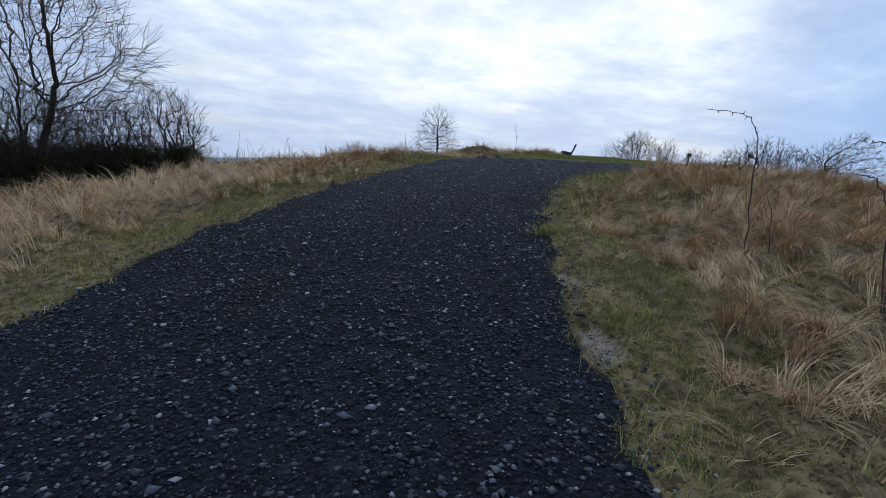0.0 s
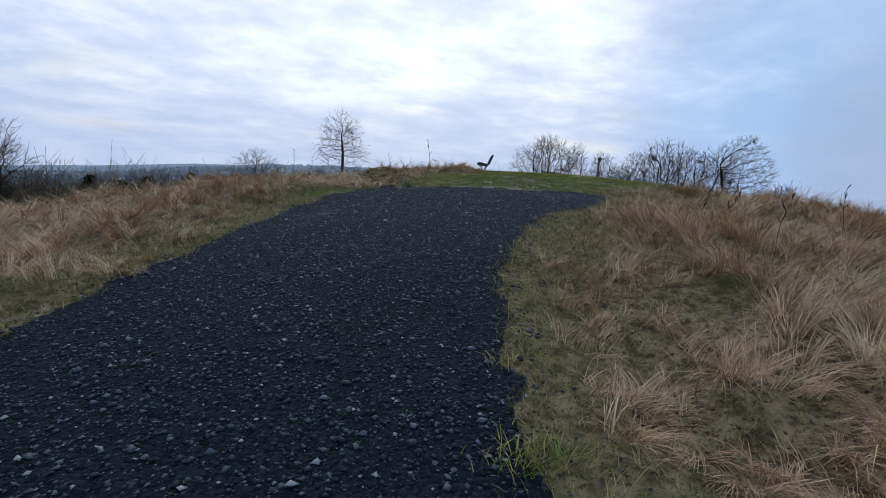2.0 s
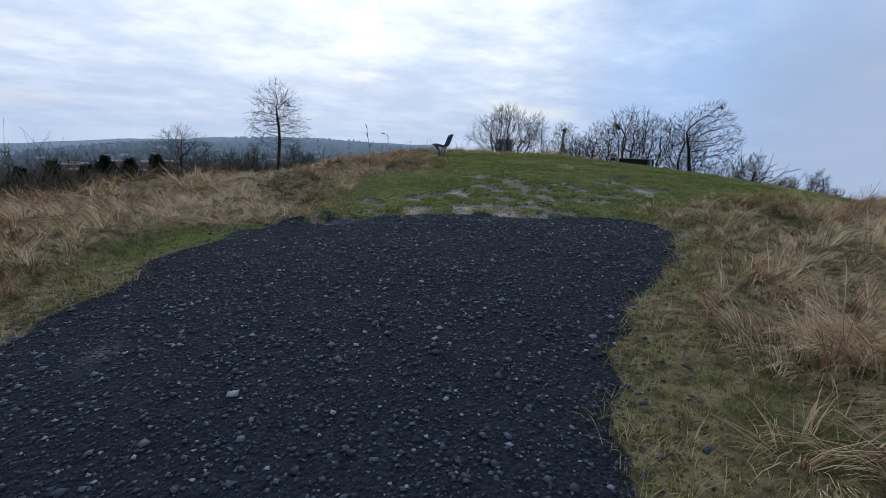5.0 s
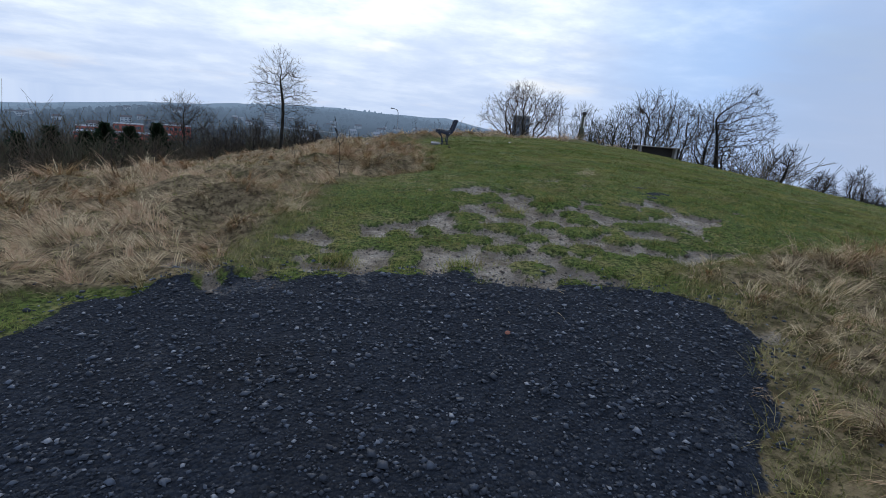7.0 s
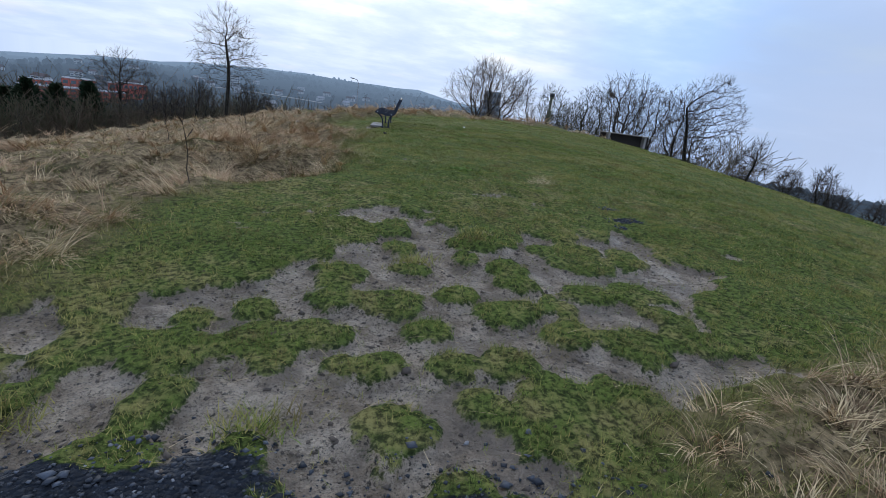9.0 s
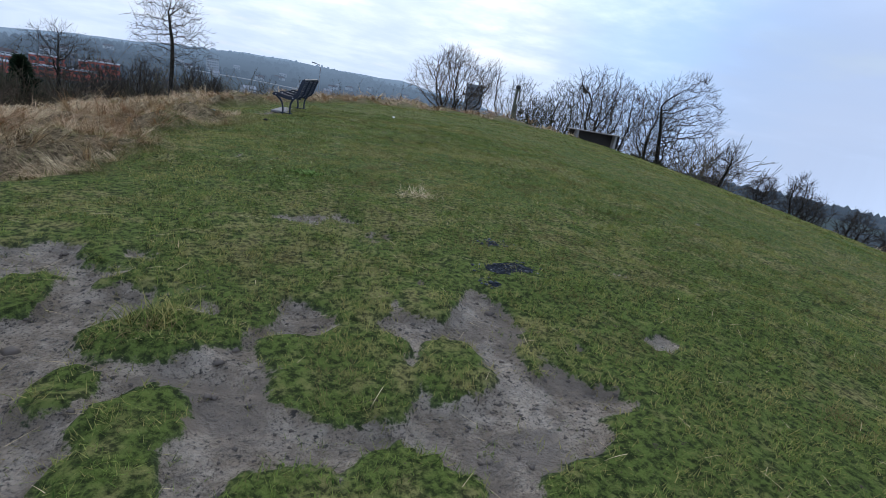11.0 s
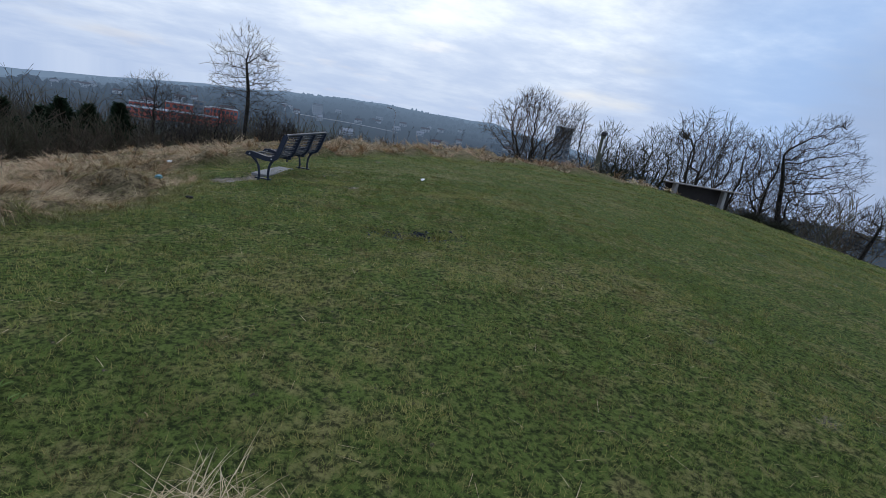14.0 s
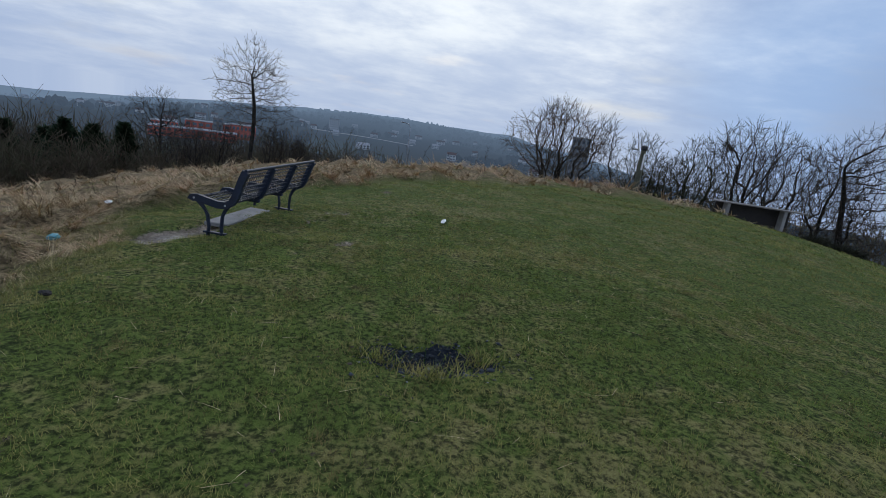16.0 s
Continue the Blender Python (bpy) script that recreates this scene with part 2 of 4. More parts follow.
# ---- materials ----
def material(name, build):
    m = bpy.data.materials.new(name)
    m.use_nodes = True
    n = Nodes(m.node_tree)
    bsdf = n.add("ShaderNodeBsdfPrincipled")
    n.put(n.add("ShaderNodeOutputMaterial").inputs[0], bsdf)
    build(n, bsdf)
    return m


def place(n):
    return n.add("ShaderNodeNewGeometry").outputs["Position"]


def island(n):
    return n.add("ShaderNodeNewGeometry").outputs["Random Per Island"]


def bump(n, bsdf, height, strength, distance=0.01):
    n.put(bsdf.inputs["Normal"], n.add("ShaderNodeBump", {"Height": height, "Strength": strength, "Distance": distance}))


def plain(name, colour, rough=0.6, metal=0.0, vary=0.25, scale=12.0, relief=0.2):
    """A surface of one colour with stains and grain at two scales."""
    def build(n, b):
        p = n.add("ShaderNodeTexCoord").outputs["Object"]
        k = n.math("ADD", n.math("MULTIPLY", n.noise(p, scale * 0.2), 0.6), n.math("MULTIPLY", n.noise(p, scale), 0.4))
        dark, light = tuple(c * (1 - vary) for c in colour), tuple(min(1, c * (1 + vary)) for c in colour)
        n.put(b.inputs["Base Color"], n.mix(n.ramp(k, 0.3, 0.7), dark, light))
        n.put(b.inputs["Roughness"], rough)
        n.put(b.inputs["Metallic"], metal)
        bump(n, b, n.noise(p, scale * 3), relief, 0.004)
    return material(name, build)


def ground_build(n, b):
    p = place(n)
    zone = n.add("ShaderNodeVertexColor", layer_name="zone")
    z = n.add("ShaderNodeSeparateColor", {0: zone.outputs[0]})
    path, mud, rough = z.outputs[0], z.outputs[1], z.outputs[2]
    mid, fine, wide = n.noise(p, 9, 6, 0.65), n.noise(p, 70, 5, 0.7), n.noise(p, 0.7, 4, 0.6)
    clump, thatch = n.noise(p, 24, 4, 0.7), n.noise(p, 6, 3, 0.6)
    turf = n.mix(n.ramp(clump, 0.36, 0.62), (0.034, 0.046, 0.014), (0.150, 0.195, 0.044))
    turf = n.mix(n.ramp(n.math("ADD", n.math("MULTIPLY", wide, 0.5), n.math("MULTIPLY", thatch, 0.5)), 0.47, 0.62), turf, n.mix(n.ramp(clump, 0.38, 0.6), (0.070, 0.064, 0.027), (0.290, 0.260, 0.095)))
    turf = n.mix(n.ramp(n.math("ADD", n.math("MULTIPLY", mid, 0.6), n.math("MULTIPLY", clump, 0.4)), 0.58, 0.66), turf, (0.045, 0.036, 0.024))
    dead = n.mix(n.ramp(mid, 0.35, 0.65), (0.110, 0.077, 0.042), (0.380, 0.280, 0.155))
    dead = n.mix(n.ramp(clump, 0.50, 0.66), dead, (0.050, 0.036, 0.020))
    dead = n.mix(n.ramp(wide, 0.56, 0.70), dead, (0.085, 0.082, 0.030))
    wet = n.mix(n.ramp(n.noise(p, 4, 6, 0.7), 0.35, 0.65), (0.205, 0.155, 0.106), (0.450, 0.365, 0.275))
    wet = n.mix(n.ramp(fine, 0.50, 0.68), wet, (0.075, 0.058, 0.045))
    wet = n.mix(n.ramp(clump, 0.56, 0.66), wet, (0.050, 0.042, 0.032))
    wet = n.mix(n.ramp(n.noise(p, 1.6, 4), 0.50, 0.62), wet, n.mix(fine, (0.17, 0.130, 0.095), (0.26, 0.210, 0.16)))
    stones = n.add("ShaderNodeTexVoronoi", {"Vector": p, "Scale": 42.0, "Randomness": 1.0})
    grey = n.add("ShaderNodeSeparateColor", {0: stones.outputs["Color"]}).outputs[0]
    slag = n.mix(grey, (0.009, 0.012, 0.018), (0.036, 0.043, 0.056))
    slag = n.mix(n.ramp(grey, 0.985, 0.992), slag, (0.16, 0.16, 0.17))
    slag = n.mix(n.ramp(wide, 0.5, 0.8), slag, (0.020, 0.021, 0.024))
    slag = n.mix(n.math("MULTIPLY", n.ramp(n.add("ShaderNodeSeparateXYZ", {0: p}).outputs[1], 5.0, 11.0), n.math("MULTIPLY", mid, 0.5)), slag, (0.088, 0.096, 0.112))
    edge = n.math("ADD", path, n.math("MULTIPLY", n.math("SUBTRACT", mid, 0.5), 0.9))
    col = n.mix(rough, turf, dead)
    col = n.mix(n.ramp(n.math("ADD", mud, n.math("MULTIPLY", n.math("ADD", n.math("SUBTRACT", mid, 0.5), n.math("MULTIPLY", n.math("SUBTRACT", clump, 0.5), 1.0)), 1.7)), 0.34, 0.64), col, wet)
    pm = n.ramp(edge, 0.4, 0.6)
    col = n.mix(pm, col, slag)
    n.put(b.inputs["Base Color"], col)
    rg = n.math("SUBTRACT", 0.95, n.math("MULTIPLY", mud, n.math("MULTIPLY", n.ramp(n.noise(p, 2.4, 3), 0.4, 0.65), 0.60)))
    n.put(b.inputs["Roughness"], rg)
    n.put(b.inputs["Specular IOR Level"], n.math("ADD", 0.08, n.math("MULTIPLY", mud, 0.3)))
    churn = n.math("MULTIPLY", n.noise(p, 13, 4, 0.6), n.math("MULTIPLY", mud, 2.2))
    h = n.math("ADD", n.math("MULTIPLY", stones.outputs["Distance"], n.math("MULTIPLY", pm, -1.3)), n.math("ADD", n.math("ADD", churn, n.math("MULTIPLY", mid, 1.2)), n.math("ADD", n.math("MULTIPLY", clump, 0.7), n.math("MULTIPLY", fine, 0.3))))
    bump(n, b, h, 0.9, 0.06)


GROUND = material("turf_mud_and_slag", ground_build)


def blades(name, a, b, c, seedscale=1.3, spread=0.55, thatch=None):
    """Grass of three colours, varied blade by blade, lock by lock and patch by patch."""
    def build(n, s):
        p, r = place(n), island(n)
        lock = n.noise(p, seedscale * 6.5, 3, 0.6)
        k = n.math("ADD", n.math("MULTIPLY", n.noise(p, seedscale * 1.5, 3), 0.45), n.math("MULTIPLY", lock, 0.55))
        k = n.math("ADD", k, n.math("MULTIPLY", n.math("SUBTRACT", r, 0.5), spread * 0.5))
        col = n.mix(n.ramp(k, 0.36, 0.62), a, b)
        k2 = n.math("ADD", n.math("ADD", n.math("MULTIPLY", n.noise(p, seedscale * 0.45, 3), 0.55), n.math("MULTIPLY", n.noise(p, seedscale * 3.1, 3), 0.45)), n.math("MULTIPLY", n.math("FRACT", n.math("MULTIPLY", r, 37.0)), 0.22))
        col = n.mix(n.ramp(k2, 0.51, 0.76), col, c)
        if thatch:
            k3 = n.math("ADD", n.noise(p, 1.9, 5, 0.7), n.math("MULTIPLY", n.math("SUBTRACT", n.math("FRACT", n.math("MULTIPLY", r, 91.0)), 0.5), 0.16))
            col = n.mix(n.math("MULTIPLY", n.ramp(k3, 0.52, 0.64), 0.8), col, thatch)
        n.put(s.inputs["Base Color"], col)
        n.put(s.inputs["Roughness"], 0.85)
        n.put(s.inputs["Specular IOR Level"], 0.06)
    return material(name, build)


LAWN = blades("lawn_blades", (0.030, 0.062, 0.012), (0.215, 0.290, 0.058), (0.43, 0.36, 0.120), thatch=(0.190, 0.135, 0.060))
STRAW = blades("dead_grass_blades", (0.150, 0.098, 0.056), (0.770, 0.600, 0.345), (0.510, 0.315, 0.180), 1.3)
WITHERED = blades("withered_turf_blades", (0.120, 0.100, 0.034), (0.500, 0.400, 0.180), (0.160, 0.170, 0.044), 1.5)


def bark(name, dark, light):
    def build(n, b):
        p = place(n)
        k = n.noise(p, 6, 5, 0.7)
        n.put(b.inputs["Base Color"], n.mix(n.ramp(k, 0.35, 0.7), dark, light))
        n.put(b.inputs["Roughness"], 0.9)
        n.put(b.inputs["Specular IOR Level"], 0.15)
        bump(n, b, n.noise(p, 30, 4), 0.5, 0.02)
    return material(name, build)


BARK = bark("grey_brown_bark", (0.018, 0.016, 0.013), (0.055, 0.048, 0.038))
MOSSY = bark("mossy_bark", (0.022, 0.022, 0.013), (0.062, 0.060, 0.034))
TWIG = bark("brown_twigs", (0.034, 0.028, 0.022), (0.080, 0.063, 0.049))
BROWNTWIG = bark("warm_brown_twigs", (0.050, 0.036, 0.024), (0.120, 0.085, 0.055))
BROOM = bark("dark_green_broom", (0.016, 0.018, 0.009), (0.044, 0.046, 0.022))
NEEDLE = blades("pine_needles", (0.016, 0.030, 0.016), (0.036, 0.056, 0.028), (0.046, 0.056, 0.030))
BRUSH = blades("brown_brushwood", (0.070, 0.054, 0.040), (0.150, 0.108, 0.076), (0.105, 0.100, 0.058), 0.5)


# ---- ground sheet ----
def graded(lo, hi, step, reach, growth=1.13):
    mid = np.arange(lo, hi, step)
    out, d = [], step
    a, left, right = 0.0, [], []
    while a < reach:
        d = min(d * growth, 160)
        a += d
        left.append(lo - a), right.append(mid[-1] + a)
    return np.concatenate([left[::-1], mid, right])


def build_ground():
    xs, ys = graded(-6, 15, 0.16, 4700), graded(-1, 30, 0.16, 4700)
    xs = np.unique(np.concatenate([xs, np.arange(0.5, 9.2, 0.0625)]))
    ys = np.unique(np.concatenate([ys, np.arange(12.6, 18.4, 0.0625), np.arange(22.8, 24.0, 0.0625)]))
    X, Y = np.meshgrid(xs, ys)
    Z = surface(X, Y)
    v = np.stack([X, Y, Z], -1).reshape(-1, 3)
    nx, ny = len(xs), len(ys)
    i = np.arange(nx * ny).reshape(ny, nx)
    f = np.stack([i[:-1, :-1], i[:-1, 1:], i[1:, 1:], i[1:, :-1]], -1).reshape(-1, 4)
    me = mesh_np("ground", v, [f], GROUND, True)
    x, y = v[:, 0], v[:, 1]
    col = np.stack([np.maximum(smooth(-0.12, 0.12, path_mask(x, y)), smooth(0.5, 0.85, slag_bits(x, y))), mud_mask(x, y), np.maximum(rough_mask(x, y), 0.85 * verge(x, y)), np.ones(len(x))], -1)
    layer = me.color_attributes.new("zone", "FLOAT_COLOR", "POINT")
    layer.data.foreach_set("color", col.astype(np.float32).ravel())
    tagged(new("ground", me), "grassy hilltop with a dark slag path and muddy patch", "ground", kind="structure")


build_ground()


# ---- trees ----
class Wood:
    """Collects tapered branch segments and turns them into one mesh."""

    def __init__(self):
        self.seg = []

    def mesh(self, name, mat, sides=4):
        s = np.array(self.seg)
        p0, p1, r0, r1 = s[:, 0:3], s[:, 3:6], s[:, 6], s[:, 7]
        d = p1 - p0
        d /= np.maximum(np.linalg.norm(d, axis=1), 1e-6)[:, None]
        ref = np.where(np.abs(d[:, 2:3]) < 0.9, (0.0, 0.0, 1.0), (1.0, 0.0, 0.0))
        a = np.cross(d, ref)
        a /= np.linalg.norm(a, axis=1)[:, None]
        b = np.cross(d, a)
        ang = np.arange(sides) * math.tau / sides
        ring = a[:, None] * np.cos(ang)[None, :, None] + b[:, None] * np.sin(ang)[None, :, None]
        v = np.concatenate([p0[:, None] + ring * r0[:, None, None], p1[:, None] + ring * r1[:, None, None]], 1)
        base = np.arange(len(s))[:, None] * sides * 2
        k = np.arange(sides)
        q = np.stack([k, (k + 1) % sides, (k + 1) % sides + sides, k + sides], -1)
        f = (base[:, :, None] + q[None]).reshape(-1, 4)
        return mesh_np(name, v.reshape(-1, 3), [f], mat, True)


def grow(wood, rng, start, way, length, radius, level, spread=0.7, rise=0.12, kids=2, thin=0.004, limbs=None, wander=0.16):
    """A branch that wanders, tapers and forks."""
    target = limbs if (limbs is not None and level >= 3) else wood
    steps = 5 if level >= 3 else (4 if level == 2 else (3 if level == 1 else 1))
    p, d = np.array(start, float), np.array(way, float) / np.linalg.norm(way)
    for k in range(steps):
        r0, r1 = radius * (1 - 0.6 * k / steps), radius * (1 - 0.6 * (k + 1) / steps)
        q = p + d * length / steps
        target.seg.append((*p, *q, max(r0, thin), max(r1, thin)))
        p = q
        d = d + rng.normal(0, wander, 3) + np.array((0, 0, rise * 0.35))
        d /= np.linalg.norm(d)
        if level > 0 and (k >= 1 or level < 3):
            for _ in range(kids if k == steps - 1 else (1 if rng.rand() < 0.9 else 2)):
                a = rng.rand() * math.tau
                side = np.cross(d, (math.cos(a), math.sin(a), 0.37))
                side /= max(np.linalg.norm(side), 1e-6)
                w = d * rng.uniform(0.7, 1.0) + side * spread * rng.uniform(0.7, 1.25) + np.array((0, 0, rise * 0.6))
                grow(wood, rng, p, w, length * rng.uniform(0.52, 0.78), r1 * 0.72, level - 1, spread, rise, kids, thin, limbs, wander)


def colonise(rng, points, parents, lures, step, reach, kill, rounds=70, wander=0.25, rise=0.05):
    """Lengthen a skeleton towards the lures, each of which is spent once a branch comes near it."""
    P, up = np.array(points, float), list(parents)
    gap = np.linalg.norm(lures[:, None] - P[None], axis=2)
    near, dist = gap.argmin(1), gap.min(1)
    for _ in range(rounds):
        live = dist < reach
        if not live.any():
            if len(lures) and _ < 12:
                live = dist <= dist.min() + step
            else:
                break
        nodes, inv = np.unique(near[live], return_inverse=True)
        pull = np.zeros((len(nodes), 3))
        way = lures[live] - P[near[live]]
        np.add.at(pull, inv.ravel(), way / np.maximum(np.linalg.norm(way, axis=1), 1e-6)[:, None])
        pull /= np.maximum(np.linalg.norm(pull, axis=1), 1e-6)[:, None]
        pull += rng.normal(0, wander, pull.shape) + np.array((0, 0, rise))
        fresh = P[nodes] + step * pull / np.linalg.norm(pull, axis=1)[:, None]
        first = len(P)
        P = np.concatenate([P, fresh])
        up += [int(k) for k in nodes]
        gap = np.linalg.norm(lures[:, None] - fresh[None], axis=2)
        better = gap.min(1) < dist
        near, dist = np.where(better, gap.argmin(1) + first, near), np.minimum(dist, gap.min(1))
        keep = dist > kill
        lures, near, dist = lures[keep], near[keep], dist[keep]
        if not len(lures) or len(P) > 5000:
            break
    return P, np.array(up)


def bare_tree(name, x, y, height, width, label, seed, stems=1, foot=0.3, leader=0.6, lean=(0.0, 0.0), belly=0.45, lures=520, grain=1.0, tip=0.0055, twig=0.36, droop=0.0, mat=None, fine=None, category="tree", group=""):
    """A leafless tree or shrub, grown into a rounded crown: trunk or stems, and the boughs and twigs above."""
    rng = np.random.RandomState(seed)
    lures, tip = int(lures * 2.4), tip * 1.25
    top = thing(name, (x, y, sz(x, y) - 0.12), label, category, group)
    # crown: widest at belly, closing to a rounded top and a narrower foot
    f = rng.rand(lures * 3)
    prof = np.where(f < belly, 0.45 + 0.55 * np.sin(f / belly * math.pi / 2), np.sqrt(np.maximum(0, 1 - ((f - belly) / (1 - belly)) ** 2)))
    a, r = rng.rand(len(f)) * math.tau, np.sqrt(rng.rand(len(f)))
    lumps = 0.8 + 0.28 * np.sin(a * 2 + seed) * np.sin(f * 7 + seed * 1.7) + 0.16 * np.sin(a * 5 + seed * 3)
    ok = rng.rand(len(f)) < prof ** 2
    r = (r * prof * lumps * width / 2)[ok][:lures]
    a, f = a[ok][:lures], f[ok][:lures]
    z = height * (foot + (1 - foot) * f)
    goal = np.stack([r * np.cos(a) + lean[0] * z, r * np.sin(a) + lean[1] * z, z], -1)
    step = height * 0.029 * grain
    pts, par, owner = [], [], []
    for k in range(stems):
        b = k * math.tau / stems + rng.rand() * 0.8
        out = 0.0 if stems == 1 else width * 0.05 * rng.uniform(0.5, 1.3)
        fan = 0.0 if stems == 1 else rng.uniform(0.10, 0.34)
        p = np.array((math.cos(b) * out, math.sin(b) * out, 0.0))
        d = np.array((math.cos(b) * fan + lean[0], math.sin(b) * fan + lean[1], 1.0))
        rise = height * (leader if stems == 1 else max(foot, 0.25) * rng.uniform(0.9, 1.5))
        n = max(4, int(rise / step))
        for i in range(n + 1):
            par.append(-1 if i == 0 else len(pts) - 1)
            pts.append(p.copy())
            owner.append(k)
            d = d + rng.normal(0, 0.035 if stems == 1 else 0.07, 3) * np.array((1, 1, 0.2))
            p = p + d / np.linalg.norm(d) * rise / n
    roots = len(pts)
    P, up = colonise(rng, pts, par, goal, step, height * 0.22, step * 1.05)
    n = len(P)
    own = np.zeros(n, int)
    own[:roots] = owner
    for i in range(roots, n):
        own[i] = own[up[i]]
    area, kids = np.zeros(n), np.zeros(n, int)
    for i in range(n - 1, -1, -1):
        area[i] = max(area[i], tip ** 2.1)
        if up[i] >= 0:
            area[up[i]] += area[i]
            kids[up[i]] += 1
    rad = area ** (1 / 2.1)
    bark_mat, twig_mat = mat or BARK, fine or mat or TWIG
    bole = [Wood() for _ in range(stems)]
    boughs = Wood()
    heavy = max(tip * 4.0, rad.max() * 0.28)
    for i in range(n):
        j = up[i]
        if j < 0:
            continue
        flare = 1.3 if up[j] < 0 else 1.0
        seg = (*P[j], *P[i], rad[i] * 1.04 * flare if kids[j] > 1 else rad[j] * flare, rad[i])
        (bole[own[i]] if (rad[i] > heavy or i < roots) else boughs).seg.append(seg)
    # side twigs and tips
    out = P - np.array((lean[0] * height * 0.4, lean[1] * height * 0.4, height * (foot + 0.25 * (1 - foot))))
    out /= np.maximum(np.linalg.norm(out, axis=1), 1e-6)[:, None]
    thin_ones = np.where((rad < tip * 3.2) & (np.arange(n) >= roots))[0]
    for i in thin_ones:
        d = P[i] - P[up[i]]
        d = d / np.linalg.norm(d)
        for _ in range(3 if kids[i] == 0 else (1 if rng.rand() < 0.75 else 0)):
            w = d + rng.normal(0, 0.42, 3) + out[i] * 0.75 + np.array((0, 0, 0.12 - droop))
            w = w / np.linalg.norm(w) * twig * rng.uniform(0.6, 1.6)
            boughs.seg.append((*P[i], *(P[i] + w), tip * 0.9, tip * 0.5))
    for w in bole:
        part("trunk" if stems == 1 else "stem", w.mesh("trunk", bark_mat, 7), None, top)
    part("crown", boughs.mesh("crown", twig_mat, 3), None, top)
    return top


# two trees standing on the slope beyond the bench, with saplings beside them
bare_tree("tree", -1.0, 59.0, 7.75 - gz(-1.0, 59.0), 6.3, "tall slender leafless tree with an open oval crown", 15, foot=0.40, leader=0.78, belly=0.35, lures=420, twig=0.5, tip=0.008)
bare_tree("tree", -11.5, 70.0, 3.65 - gz(-11.5, 70.0), 7.0, "small leafless tree with a wide rounded crown", 12, foot=0.50, leader=0.6, belly=0.5, lures=300, twig=0.5, tip=0.009)
for x, y, t, w in ((-3.2, 60.5, 1.9, 2.6), (0.6, 60.0, 2.2, 2.4), (-5.5, 62.0, 1.6, 3.0), (2.0, 61.5, 1.4, 2.4), (-8.0, 65.0, 0.9, 3.4)):
    bare_tree("sapling", x, y, t - gz(x, y), w, "bushy leafless sapling in the brushwood", 13 + int(x * 10) % 40, stems=4, foot=0.25, lures=190, twig=0.5, tip=0.008, group="saplings beyond the crest")

# the row along the far side of the lawn
bare_tree("shrub", 19.8, 53.0, 6.9, 6.3, "many-stemmed leafless shrub fanning out from the ground", 21, stems=13, foot=0.22, belly=0.5, lures=620, tip=0.008, twig=0.55, category="shrub", fine=BROWNTWIG)
bare_tree("tree", 23.3, 53.5, 6.9, 3.0, "thin leafless tree with ivy-dark stem", 22, stems=2, foot=0.3, lures=260, tip=0.0075, twig=0.5)
bare_tree("shrub", 24.7, 50.5, 5.6, 3.4, "dense leafless thorn bush beside the post", 23, stems=6, foot=0.12, lures=420, tip=0.0075, category="shrub", mat=MOSSY)
bare_tree("shrub", 26.2, 50.0, 4.6, 3.2, "dense leafless thorn bush beside the post", 63, stems=6, foot=0.12, lures=380, tip=0.0075, category="shrub", mat=MOSSY)
bare_tree("shrub", 27.3, 48.5, 5.8, 4.4, "dense leafless thorn bush behind the plank table", 24, stems=6, foot=0.12, lures=520, tip=0.0075, category="shrub", mat=MOSSY)
bare_tree("tree", 29.9, 48.0, 7.6, 5.2, "broad leafless tree with upswept limbs", 25, stems=2, foot=0.2, belly=0.55, lures=640, tip=0.0075, twig=0.45)
bare_tree("tree", 31.7, 47.0, 7.2, 4.4, "broad leafless tree with upswept limbs", 26, stems=2, foot=0.2, belly=0.55, lures=560, tip=0.0075, twig=0.45)
bare_tree("tree", 34.1, 46.0, 8.0, 4.8, "leafless tree of several mossy stems", 27, stems=4, foot=0.15, belly=0.5, lures=560, tip=0.0075, twig=0.45)
bare_tree("tree", 34.9, 45.0, 9.3, 6.2, "tallest leafless tree of the row with a wide dense crown", 28, foot=0.14, leader=0.72, lean=(0.10, 0.0), belly=0.5, lures=760, tip=0.0075, twig=0.45)
bare_tree("tree", 36.3, 41.0, 5.0, 2.7, "small leafless tree leaning out from the slope", 29, foot=0.22, leader=0.7, lean=(0.14, -0.05), lures=220, tip=0.007)
for i, (x, y, h, w) in enumerate(((36.2, 37.0, 2.7, 2.2), (36.6, 35.0, 3.5, 2.2), (38.4, 35.0, 2.8, 2.6), (39.6, 33.0, 3.0, 2.4), (40.5, 31.0, 2.6, 2.4))):
    bare_tree("shrub", x, y, h, w, "low leafless bush on the falling slope", 40 + i, stems=5, foot=0.15, lures=220, tip=0.007, twig=0.3, category="shrub", group="bushes down the slope")

# thicket on the bank by the start of the path
bare_tree("tree", -11.0, 13.2, 7.6, 6.4, "leafless birch-like tree with long drooping twigs", 51, stems=7, foot=0.16, belly=0.4, lures=900, grain=0.8, tip=0.0045, twig=0.5, droop=0.12)
bare_tree("shrub", -10.5, 19.5, 4.0, 3.8, "leafless hawthorn bush with tangled twigs", 52, stems=6, foot=0.12, lures=620, grain=0.9, tip=0.0045, twig=0.3, category="shrub")
bare_tree("shrub", -11.8, 18.0, 3.5, 3.6, "leafless hawthorn bush with tangled twigs", 53, stems=6, foot=0.12, lures=560, grain=0.9, tip=0.0045, twig=0.3, category="shrub")
bare_tree("shrub", -12.6, 15.6, 4.0, 4.2, "leafless thorn thicket on the bank", 54, stems=7, foot=0.1, lures=620, tip=0.005, twig=0.35, category="shrub", mat=MOSSY)
